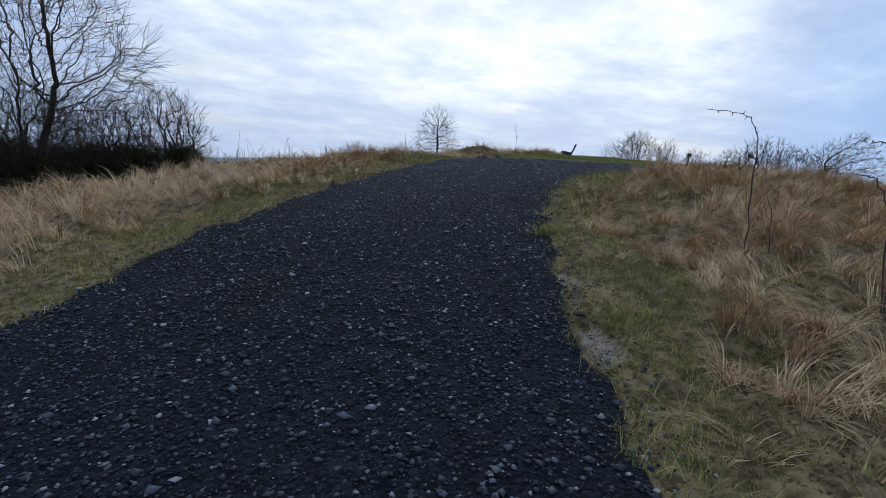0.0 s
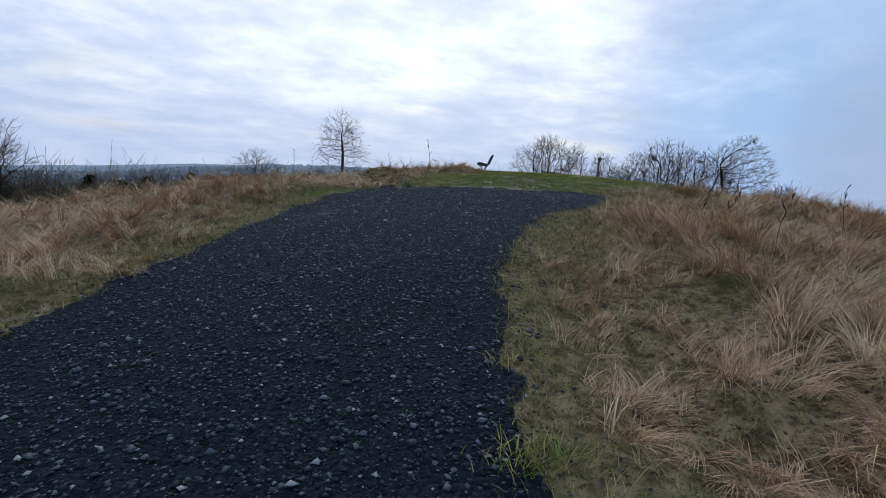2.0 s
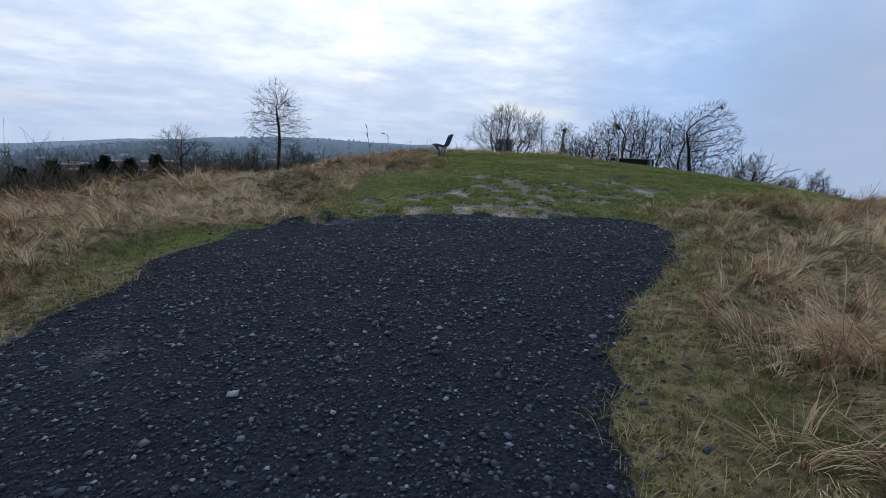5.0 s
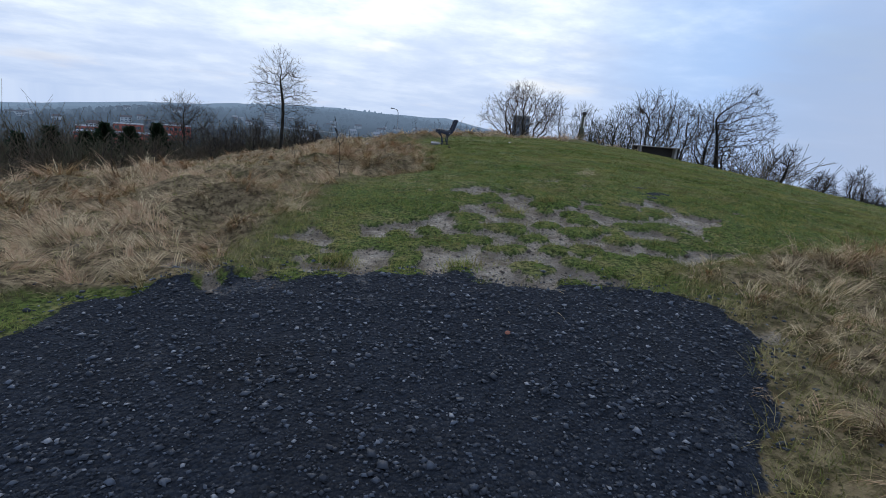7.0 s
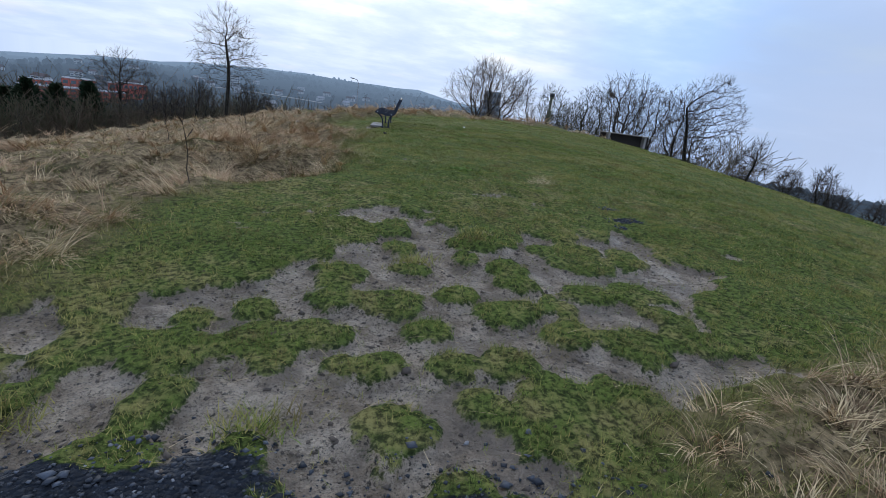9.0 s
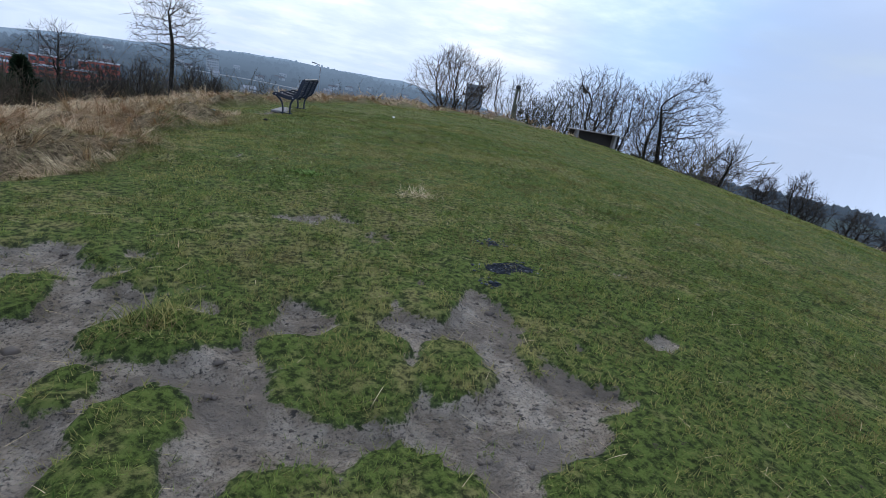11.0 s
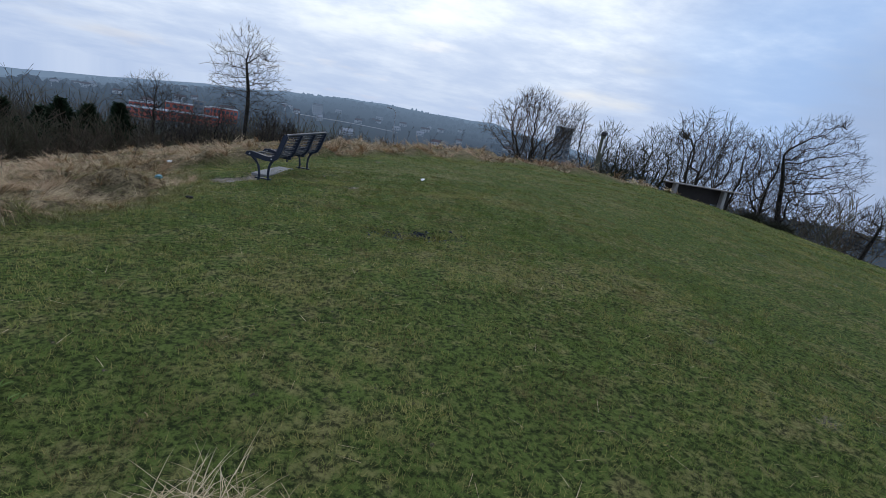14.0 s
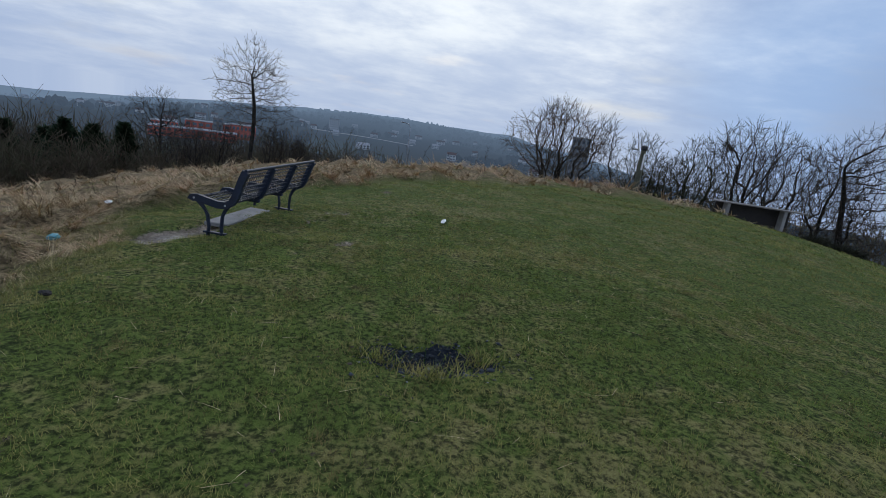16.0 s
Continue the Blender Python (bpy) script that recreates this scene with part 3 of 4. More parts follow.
for i, (x, y, h) in enumerate(((-10.2, 14.6, 1.5), (-9.4, 15.8, 1.3), (-11.6, 14.0, 1.8), (-10.8, 16.6, 1.6), (-9.0, 17.6, 1.1), (-11.8, 11.6, 1.8), (-10.6, 12.6, 1.4))):
    bare_tree("broom_bush", x, y, h, h * 1.5, "dense dark green broom bush on the bank", 80 + i, stems=14, foot=0.1, belly=0.6, lures=420, grain=1.2, tip=0.006, twig=0.26, category="shrub", group="broom on the bank", mat=BROOM)


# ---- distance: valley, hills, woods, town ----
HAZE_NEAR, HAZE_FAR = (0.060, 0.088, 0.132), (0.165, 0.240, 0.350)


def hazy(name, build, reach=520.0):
    """A surface of the distance, air haze painted in as emission growing with range."""
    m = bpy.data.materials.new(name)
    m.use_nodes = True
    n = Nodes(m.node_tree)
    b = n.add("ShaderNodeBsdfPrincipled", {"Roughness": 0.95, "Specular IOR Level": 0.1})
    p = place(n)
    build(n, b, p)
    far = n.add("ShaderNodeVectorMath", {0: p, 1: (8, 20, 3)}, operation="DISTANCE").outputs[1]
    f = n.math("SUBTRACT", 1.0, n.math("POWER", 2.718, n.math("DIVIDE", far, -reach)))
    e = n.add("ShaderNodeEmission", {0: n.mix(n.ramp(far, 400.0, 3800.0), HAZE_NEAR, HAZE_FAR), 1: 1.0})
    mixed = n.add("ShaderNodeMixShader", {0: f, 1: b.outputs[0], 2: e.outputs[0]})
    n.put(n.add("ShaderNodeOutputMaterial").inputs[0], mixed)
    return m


def fields_build(n, b, p):
    v = n.add("ShaderNodeTexVoronoi", {"Vector": p, "Scale": 0.0055})
    k = n.add("ShaderNodeSeparateColor", {0: v.outputs["Color"]})
    c = n.mix(n.ramp(k.outputs[0], 0.35, 0.45), (0.026, 0.026, 0.019), (0.050, 0.085, 0.024))
    c = n.mix(n.ramp(k.outputs[1], 0.62, 0.66), c, (0.055, 0.046, 0.032))
    c = n.mix(n.ramp(n.noise(p, 0.012, 5), 0.48, 0.56), c, (0.034, 0.033, 0.024))
    n.put(b.inputs["Base Color"], n.mix(n.noise(p, 0.08, 4), c, (0.05, 0.05, 0.03)))


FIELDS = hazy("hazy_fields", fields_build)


def flat_hazy(name, colour, reach=520.0):
    def build(n, b, p):
        n.put(b.inputs["Base Color"], n.mix(n.noise(p, 0.4, 3), tuple(c * 0.8 for c in colour), tuple(min(1, c * 1.2) for c in colour)))
    return hazy(name, build, reach)


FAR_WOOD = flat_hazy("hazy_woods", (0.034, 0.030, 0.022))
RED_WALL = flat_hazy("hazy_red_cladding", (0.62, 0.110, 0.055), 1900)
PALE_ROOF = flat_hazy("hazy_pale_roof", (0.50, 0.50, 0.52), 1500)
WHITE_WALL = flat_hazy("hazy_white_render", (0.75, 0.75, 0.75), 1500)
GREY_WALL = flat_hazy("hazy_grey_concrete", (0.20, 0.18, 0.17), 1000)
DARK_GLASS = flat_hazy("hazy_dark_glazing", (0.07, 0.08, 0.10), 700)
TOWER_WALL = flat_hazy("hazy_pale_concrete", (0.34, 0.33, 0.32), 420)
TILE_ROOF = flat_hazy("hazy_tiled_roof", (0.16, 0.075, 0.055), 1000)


def build_backdrop():
    r = np.concatenate([np.linspace(150, 500, 30), np.geomspace(515, 4600, 120)])
    a = np.radians(np.arange(0, 360, 2.0))
    R, A = np.meshgrid(r, a)
    X, Y = 8 + R * np.sin(A), 20 + R * np.cos(A)
    Z = ground(X, Y, True) + np.where(R < 260, 0.5, 0.0)
    Z = Z + smooth(1200, 2200, R) * (LUMPS.fbm(X, Y, 0.03, 3) - 0.5) * 11
    i = np.arange(R.size).reshape(R.shape)
    j = np.roll(i, -1, axis=0)
    f = np.stack([i[:, :-1], i[:, 1:], j[:, 1:], j[:, :-1]], -1).reshape(-1, 4)
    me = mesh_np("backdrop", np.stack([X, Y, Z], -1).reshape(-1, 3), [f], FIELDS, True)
    tagged(new("backdrop", me), "hazy wide valley with fields and wooded low hills", "landscape", kind="structure")


build_backdrop()


def crowns(name, xs, ys, zs, size, mat, rng, tall=1.2):
    """Far tree crowns: uneven lumps, one mesh."""
    bm = bmesh.new()
    bmesh.ops.create_icosphere(bm, subdivisions=1, radius=1.0)
    bv = np.array([v.co for v in bm.verts])
    bf = np.array([[v.index for v in f.verts] for f in bm.faces])
    bm.free()
    n = len(xs)
    s = size * rng.uniform(0.6, 1.4, n)
    v = bv[None] * (s[:, None] * rng.uniform(0.6, 1.35, (n, len(bv))))[:, :, None] * np.array((1, 1, tall))
    v = v + np.stack([xs, ys, zs + s * 0.6], -1)[:, None]
    f = (np.arange(n)[:, None, None] * len(bv) + bf[None]).reshape(-1, 3)
    return mesh_np(name, v.reshape(-1, 3), [f], mat)


def build_far_woods():
    rng = np.random.RandomState(5)
    a, r = np.radians(rng.uniform(-62, 68, 26000)), 380 + 2700 * rng.rand(26000) ** 1.4
    x, y = 8 + r * np.sin(a), 20 + r * np.cos(a)
    keep = PATCH.fbm(x, y, 0.006, 3) + 0.18 * smooth(900, 200, r) > 0.56
    keep &= ~((np.degrees(a) > -25) & (np.degrees(a) < -13) & (r > 430) & (r < 760))
    x, y, r = x[keep][:3600], y[keep][:3600], r[keep][:3600]
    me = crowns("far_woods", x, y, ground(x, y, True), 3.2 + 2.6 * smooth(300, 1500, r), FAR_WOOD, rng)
    tagged(new("far_woods", me), "hazy brown winter woods across the valley", "woods", kind="stuff")


build_far_woods()


def block(name, x, y, z, size, turn, wall_mat, roof_mat, label, category="building", group="", rows=2, cols=6, gable=0.0):
    """A far building: walls, roof and its windows."""
    top = thing(name, (x, y, z), label, category, group, turn)
    w, d, h = size
    part("wall", box(bmesh.new(), (w, d, h), (0, 0, h / 2)), wall_mat, top)
    bm = bmesh.new()
    if gable:
        v = [bm.verts.new(p) for p in ((-w / 2 - .3, -d / 2 - .4, h), (w / 2 + .3, -d / 2 - .4, h), (w / 2 + .3, d / 2 + .4, h), (-w / 2 - .3, d / 2 + .4, h), (-w / 2 - .3, 0, h + gable), (w / 2 + .3, 0, h + gable))]
        for q in ((0, 1, 5, 4), (2, 3, 4, 5), (0, 4, 3), (1, 2, 5), (3, 2, 1, 0)):
            bm.faces.new([v[k] for k in q])
    else:
        box(bm, (w + 0.6, d + 0.6, 0.7), (0, 0, h + 0.36))
    part("roof", bm, roof_mat, top)
    pane = box(bmesh.new(), (w / cols * 0.62, 0.3, h / rows * 0.42))
    me = bpy.data.meshes.new("window")
    pane.to_mesh(me), pane.free()
    me.materials.append(DARK_GLASS)
    for i in range(cols):
        for j in range(rows):
            o = part("window", me, None, top)
            o.location = ((i + 0.5) * w / cols - w / 2, -d / 2, (j + 0.55) * h / rows)
    return top


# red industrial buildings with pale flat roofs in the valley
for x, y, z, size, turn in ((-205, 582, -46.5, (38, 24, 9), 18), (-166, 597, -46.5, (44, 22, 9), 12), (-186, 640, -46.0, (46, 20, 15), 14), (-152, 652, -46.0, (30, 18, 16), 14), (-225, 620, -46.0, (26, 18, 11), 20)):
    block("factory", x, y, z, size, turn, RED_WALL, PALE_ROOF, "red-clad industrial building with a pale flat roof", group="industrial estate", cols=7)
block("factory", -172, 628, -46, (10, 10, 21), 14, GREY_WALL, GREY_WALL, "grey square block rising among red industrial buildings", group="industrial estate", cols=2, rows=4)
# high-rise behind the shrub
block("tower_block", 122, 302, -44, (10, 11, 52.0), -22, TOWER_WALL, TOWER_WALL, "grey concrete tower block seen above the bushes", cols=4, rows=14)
HOUSE_SPOTS = np.random.RandomState(9)
for i in range(52):
    a, r = radians(HOUSE_SPOTS.uniform(-36, 22)), HOUSE_SPOTS.uniform(650, 1700)
    x, y = 8 + r * math.sin(a), 20 + r * math.cos(a)
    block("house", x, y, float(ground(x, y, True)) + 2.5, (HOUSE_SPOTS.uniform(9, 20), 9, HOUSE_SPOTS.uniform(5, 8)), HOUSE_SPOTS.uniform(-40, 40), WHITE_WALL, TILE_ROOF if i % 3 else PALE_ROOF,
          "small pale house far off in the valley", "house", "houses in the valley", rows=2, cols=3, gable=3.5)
block("apartment_house", -95, 1200, float(ground(-95, 1200, True)) + 4, (22, 14, 24), 8, WHITE_WALL, GREY_WALL, "white apartment house on the far wooded slope", rows=5, cols=5)


def street_lamp(x, y, h):
    z = gz(x, y) - 0.3
    top = thing("street_lamp", (x, y, z), "slim grey street lamp with a short arm", "street lamp", turn=20)
    grey = plain("galvanised_steel", (0.35, 0.37, 0.39), 0.5, 0.6)
    part("pole", tube(bmesh.new(), [(0, 0, 0), (0, 0, h * 0.6), (0, 0, h - 0.3), (-0.15, 0, h), (-0.5, 0, h + 0.08)], [0.06, 0.05, 0.04, 0.035, 0.03], 8), grey, top)
    part("lantern", box(bmesh.new(), (0.45, 0.2, 0.1), (-0.7, 0, h + 0.1), (0, 6, 0), 0.03), grey, top)


street_lamp(10.8, 66.0, 4.1 - gz(10.8, 66.0))


# ---- brushwood and pines on the slope below the crest ----
def thicket(name, spots, label, mat, seed, stems=4, level=2, girth=0.014, thin=0.019, spread=0.7):
    rng = np.random.RandomState(seed)
    wood = Wood()
    for x, y, h in spots:
        z = gz(x, y) - 0.2
        for s in range(stems):
            a = rng.rand() * math.tau
            way = (math.cos(a) * 0.3, math.sin(a) * 0.3, 1)
            grow(wood, rng, (x + rng.normal(0, 0.5), y + rng.normal(0, 0.5), z), way, h * rng.uniform(0.5, 0.75), h * girth * 0.5, level, spread, 0.15, 2, thin, None, 0.14)
    tagged(new(name, wood.mesh(name, mat, 3)), label, "brushwood", kind="stuff")


BRUSH_RNG = np.random.RandomState(31)
spots = []
for k in range(400):
    a, r = radians(BRUSH_RNG.uniform(-52, 3)), BRUSH_RNG.uniform(40, 72)
    x, y = 8 + r * math.sin(a), 20 + r * math.cos(a)
    want = -2.1 + 1.2 * smooth(-40, 0, np.array(math.degrees(a))) - 0.055 * (r - 44)
    h = float(want) - gz(x, y) + BRUSH_RNG.uniform(-1.6, 0.3)
    if h > 1:
        spots.append((x, y, min(h, 13.0) * 1.15))
thicket("brushwood", spots, "dense brown leafless brushwood on the slope", BRUSH, 32)
spots = []
for k in range(24):
    x = BRUSH_RNG.uniform(23, 46)
    y = 58 + BRUSH_RNG.uniform(-4, 10) - 0.35 * max(0, x - 24)
    spots.append((x, y, max(1.5, 2.0 - gz(x, y))))
thicket("brushwood", spots, "thin leafless brush beyond the crest of the lawn", BRUSH, 33)


def pine(x, y, top_z, seed):
    rng = np.random.RandomState(seed)
    z = gz(x, y) - 0.3
    h = top_z - z
    top = thing("pine_tree", (x, y, z), "dark green pine standing in brown brushwood", "tree", "pines on the slope")
    part("trunk", tube(bmesh.new(), [(0, 0, 0), (0.1, 0, h * 0.5), (0, 0.05, h)], [h * 0.016, h * 0.011, 0.02], 7), BARK, top)
    n = 2600
    f = rng.rand(n) ** 0.8
    a = rng.rand(n) * math.tau
    lobes = rng.uniform(0.2, 1.3, (9, 7))
    tier = lobes[np.minimum((f * 9).astype(int), 8), (a / math.tau * 7).astype(int) % 7]
    r = (1 - f) ** 0.75 * h * 0.30 * tier * rng.uniform(0.2, 1.1, n)
    c = np.stack([r * np.cos(a), r * np.sin(a), h * (0.25 + 0.75 * f) + rng.normal(0, 0.1, n)], -1)
    d = np.stack([np.cos(a), np.sin(a), rng.uniform(0.1, 0.9, n)], -1) * (0.35 + 0.2 * rng.rand(n))[:, None]
    side = np.cross(d, rng.normal(0, 1, (n, 3)))
    side *= (0.13 / np.maximum(np.linalg.norm(side, axis=1), 1e-6))[:, None]
    v = np.stack([c - side, c + side, c + d], 1)
    part("crown", mesh_np("crown", v.reshape(-1, 3), [np.arange(n * 3).reshape(-1, 3)], NEEDLE), None, top)


for i, (x, y, t) in enumerate(((-23.2, 68, -0.9), (-18.5, 68, -0.2), (-16.2, 68, -0.4), (-13.7, 68, 0.1), (-25.6, 67, -1.6), (-20.6, 69, -1.2), (-28.5, 66, -1.0))):
    pine(x, y, t, 70 + i)


# ---- grass, gravel ----
ROUTE = np.array([(0, 0), (0.4, 4), (1.2, 7.5), (2.2, 9.8), (5.0, 13.0), (7.2, 15.1), (8.0, 17.5), (8.3, 20.5), (8.6, 24.5)])


def off_route(x, y):
    """Distance from the walked line in plan."""
    best = np.full(x.shape, 1e9)
    for (ax, ay), (bx, by) in zip(ROUTE, ROUTE[1:]):
        t = np.clip(((x - ax) * (bx - ax) + (y - ay) * (by - ay)) / ((bx - ax) ** 2 + (by - ay) ** 2), 0, 1)
        best = np.minimum(best, np.hypot(x - ax - t * (bx - ax), y - ay - t * (by - ay)))
    return best


def scatter(rng, x0, x1, y0, y1, most, density):
    n = int((x1 - x0) * (y1 - y0) * most)
    x, y = rng.uniform(x0, x1, n), rng.uniform(y0, y1, n)
    k = rng.rand(n) < density(x, y) / most
    return x[k], y[k]


def blade_mesh(name, x, y, z, turn, length, lean, curl, width, mat, rng, joints=3):
    """Curved tapering blades as strips."""
    n = len(x)
    s = np.linspace(0, 1, joints + 1)
    th = lean[:, None] + curl[:, None] * s[None]
    step = length[:, None] / joints
    out = np.cumsum(np.concatenate([np.zeros((n, 1)), np.sin(th[:, :-1]) * step], 1), 1)
    up = np.cumsum(np.concatenate([np.zeros((n, 1)), np.cos(th[:, :-1]) * step], 1), 1)
    px = x[:, None] + out * np.cos(turn)[:, None]
    py = y[:, None] + out * np.sin(turn)[:, None]
    pz = z[:, None] + up
    c = np.stack([px, py, pz], -1)
    tw = turn + math.pi / 2 + rng.normal(0, 0.5, n)
    side = np.stack([np.cos(tw), np.sin(tw), np.zeros(n)], -1)[:, None] * (width[:, None] * (1 - 0.75 * s[None]) * 0.5)[:, :, None]
    left, right = (c - side)[:, :joints], (c + side)[:, :joints]
    v = np.concatenate([np.stack([left, right], 2).reshape(n, joints * 2, 3), c[:, joints:]], 1)
    m = joints * 2 + 1
    base = np.arange(n)[:, None] * m
    faces = []
    for k in range(joints - 1):
        faces.append(base + np.array([[2 * k, 2 * k + 1, 2 * k + 3, 2 * k + 2]]))
    faces.append(base + np.array([[2 * joints - 2, 2 * joints - 1, 2 * joints]]))
    return mesh_np(name, v.reshape(-1, 3), faces, mat)


def spread_out(rng, x, y, n, reach):
    """n blades round each spot: the spot's number and the blades' places."""
    i = np.repeat(np.arange(len(x)), n)
    return i, x[i] + rng.normal(0, 1, len(i)) * reach[i], y[i] + rng.normal(0, 1, len(i)) * reach[i]


def build_lawn():
    rng = np.random.RandomState(101)

    def dense(x, y):
        d = off_route(x, y)
        base = np.interp(d, (0, 2.2, 4, 7, 12, 20, 40), (500, 500, 270, 110, 48, 22, 12))
        turf = (1 - mud_mask(x, y)) ** 2 * smooth(0.6, 0.3, slag_bits(x, y)) * (1 - 0.85 * rough_mask(x, y)) * smooth(0.08, -0.12, path_mask(x, y))
        return base * np.maximum(turf, 0.09 * (path_mask(x, y) < -0.1)) * (1 - 0.8 * verge(x, y)) * (0.12 + 1.35 * smooth(0.28, 0.62, 0.6 * PATCH.fbm(x, y, 2.6, 3) + 0.4 * FRAY.fbm(x, y, 6, 2)))

    near = scatter(rng, -3, 13, 0.5, 29, 500, dense)
    far = [scatter(rng, -12, -3, 0, 40, 80, dense), scatter(rng, 13, 36, 6, 44, 80, dense), scatter(rng, -3, 13, 29, 42, 80, dense)]
    tx, ty = np.concatenate([near[0]] + [f[0] for f in far]), np.concatenate([near[1]] + [f[1] for f in far])
    td = off_route(tx, ty)
    i, x, y = spread_out(rng, tx, ty, 9, 0.026 + 0.05 * smooth(3, 20, td))
    n, d = len(x), td[i]
    comb = rng.rand(len(tx)) * math.tau
    lush = rng.uniform(0.55, 1.25, len(tx))
    length = rng.uniform(0.028, 0.066, n) * lush[i] * (1 + 0.3 * smooth(4, 20, d))
    width = rng.uniform(0.0026, 0.0052, n) * (1 + 4.4 * smooth(3, 22, d))
    me = blade_mesh("lawn_grass", x, y, surface(x, y) - 0.004, comb[i] + rng.normal(0, 1.1, n), length, rng.uniform(0.35, 1.4, n), rng.uniform(0.2, 0.9, n), width, LAWN, rng, 1)
    tagged(new("lawn_grass", me), "short worn green winter grass with yellow tips", "grass", kind="stuff")


def build_withered():
    """Half-dead turf along the path and at the foot of the tussocks."""
    rng = np.random.RandomState(104)

    def dense(x, y):
        d = off_route(x, y)
        foot = 4 * rough_mask(x, y) * (1 - rough_mask(x, y)) + 0.35 * rough_mask(x, y)
        return np.interp(d, (0, 3, 6, 12, 25), (190, 190, 70, 12, 3)) * np.minimum(1, verge(x, y) + 0.7 * foot) * (1 - 0.9 * mud_mask(x, y)) * smooth(0.12, -0.05, path_mask(x, y))

    tx, ty = scatter(rng, -14, 16, 0.3, 38, 200, dense)
    td = off_route(tx, ty)
    i, x, y = spread_out(rng, tx, ty, 7, 0.04 + 0.05 * smooth(3, 20, td))
    n, d = len(x), td[i]
    comb = rng.rand(len(tx)) * math.tau
    length = rng.uniform(0.07, 0.19, n) * rng.uniform(0.5, 1.2, len(tx))[i]
    width = rng.uniform(0.003, 0.0055, n) * (1 + 3.0 * smooth(3, 20, d))
    me = blade_mesh("withered_turf", x, y, surface(x, y) - 0.006, comb[i] + rng.normal(0, 0.9, n), length, rng.uniform(0.3, 1.1, n), rng.uniform(0.5, 1.3, n), width, WITHERED, rng, 2)
    tagged(new("withered_turf", me), "yellowed half-dead turf along the slag path", "grass", kind="stuff")


def build_rough():
    """Tussocks of long dead grass: locks of hair-thin blades that rise from a crown and fall over."""
    rng = np.random.RandomState(102)

    def dense(x, y):
        d = off_route(x, y)
        base = np.interp(d, (0, 4, 7, 11, 18, 30, 45), (11, 11, 8, 4.2, 1.6, 0.7, 0.4))
        return base * smooth(0.15, 0.75, rough_mask(x, y)) * (0.35 + 1.2 * LUMPS.fbm(x, y, 1.9, 2)) * (path_mask(x, y) < -0.15)

    spots = [scatter(rng, -8, 10, 0.3, 24, 22, dense), scatter(rng, -22, -8, 0, 48, 8, dense), scatter(rng, 10, 40, 0, 20, 8, dense), scatter(rng, -8, 40, 24, 50, 8, dense)]
    cx, cy = np.concatenate([p[0] for p in spots]), np.concatenate([p[1] for p in spots])
    cd = off_route(cx, cy)
    flat = smooth(12.5, 15, cy)
    edge = np.minimum(np.abs(cx - edge_left(cy)), np.abs(cx - edge_right(cy)))
    big = (0.55 + 0.45 * smooth(0.5, 2.2, edge)) * (0.6 + 0.8 * LUMPS.fbm(cx, cy, 0.9, 3)) * rng.uniform(0.75, 1.25, len(cx)) * (1 - 0.30 * blob(cx, cy, 6.0, 12.0, 2.0, 2.0))
    comb = LUMPS.fbm(cx, cy, 0.5, 2) * 9 + rng.normal(0, 0.5, len(cx))
    # locks round each crown
    lock = np.repeat(np.arange(len(cx)), 8)
    la = comb[lock] + rng.normal(0, 1.25 - 0.45 * flat[lock], len(lock))
    lr = rng.uniform(0.0, 0.11, len(lock)) * (1 + smooth(6, 20, cd[lock]))
    lx, ly = cx[lock] + np.cos(la) * lr + rng.normal(0, 0.05, len(lock)), cy[lock] + np.sin(la) * lr + rng.normal(0, 0.05, len(lock))
    ll = big[lock] * rng.uniform(0.34, 0.66, len(lock))
    lean, curl = rng.uniform(0.50, 1.25, len(lock)) + 0.2 * flat[lock], rng.uniform(0.8, 1.6, len(lock)) - 0.35 * flat[lock]
    many = np.interp(cd[lock], (0, 4, 8, 14, 30), (13, 12, 7, 4, 3)).astype(int)
    i = np.repeat(np.arange(len(lock)), many)
    n, d = len(i), cd[lock][i]
    x, y = lx[i] + rng.normal(0, 0.022, n) * (1 + smooth(5, 20, d)), ly[i] + rng.normal(0, 0.022, n) * (1 + smooth(5, 20, d))
    width = rng.uniform(0.0034, 0.0072, n) * (1 + 5.0 * smooth(3, 24, d))
    me = blade_mesh("dead_grass", x, y, surface(x, y) - 0.01, la[i] + rng.normal(0, 0.20, n), ll[i] * rng.uniform(0.6, 1.15, n), lean[i] + rng.normal(0, 0.12, n),
                    curl[i] + rng.normal(0, 0.18, n), width, STRAW, rng, 3)
    tagged(new("dead_grass", me), "long matted straw-brown dead grass lying in tussocks", "grass", kind="stuff")


build_withered()
build_lawn()
build_rough()


def slag_build(n, b):
    r, p = island(n), place(n)
    c = n.mix(n.math("POWER", r, 2.2), (0.010, 0.013, 0.020), (0.140, 0.162, 0.200))
    c = n.mix(n.ramp(r, 0.945, 0.970), c, (0.42, 0.42, 0.43))
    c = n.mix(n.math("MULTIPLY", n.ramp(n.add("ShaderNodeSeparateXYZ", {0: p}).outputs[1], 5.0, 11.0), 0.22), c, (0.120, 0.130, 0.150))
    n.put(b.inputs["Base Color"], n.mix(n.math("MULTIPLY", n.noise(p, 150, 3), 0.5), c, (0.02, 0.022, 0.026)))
    n.put(b.inputs["Roughness"], 0.55)
    n.put(b.inputs["Specular IOR Level"], 0.3)


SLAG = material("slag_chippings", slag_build)


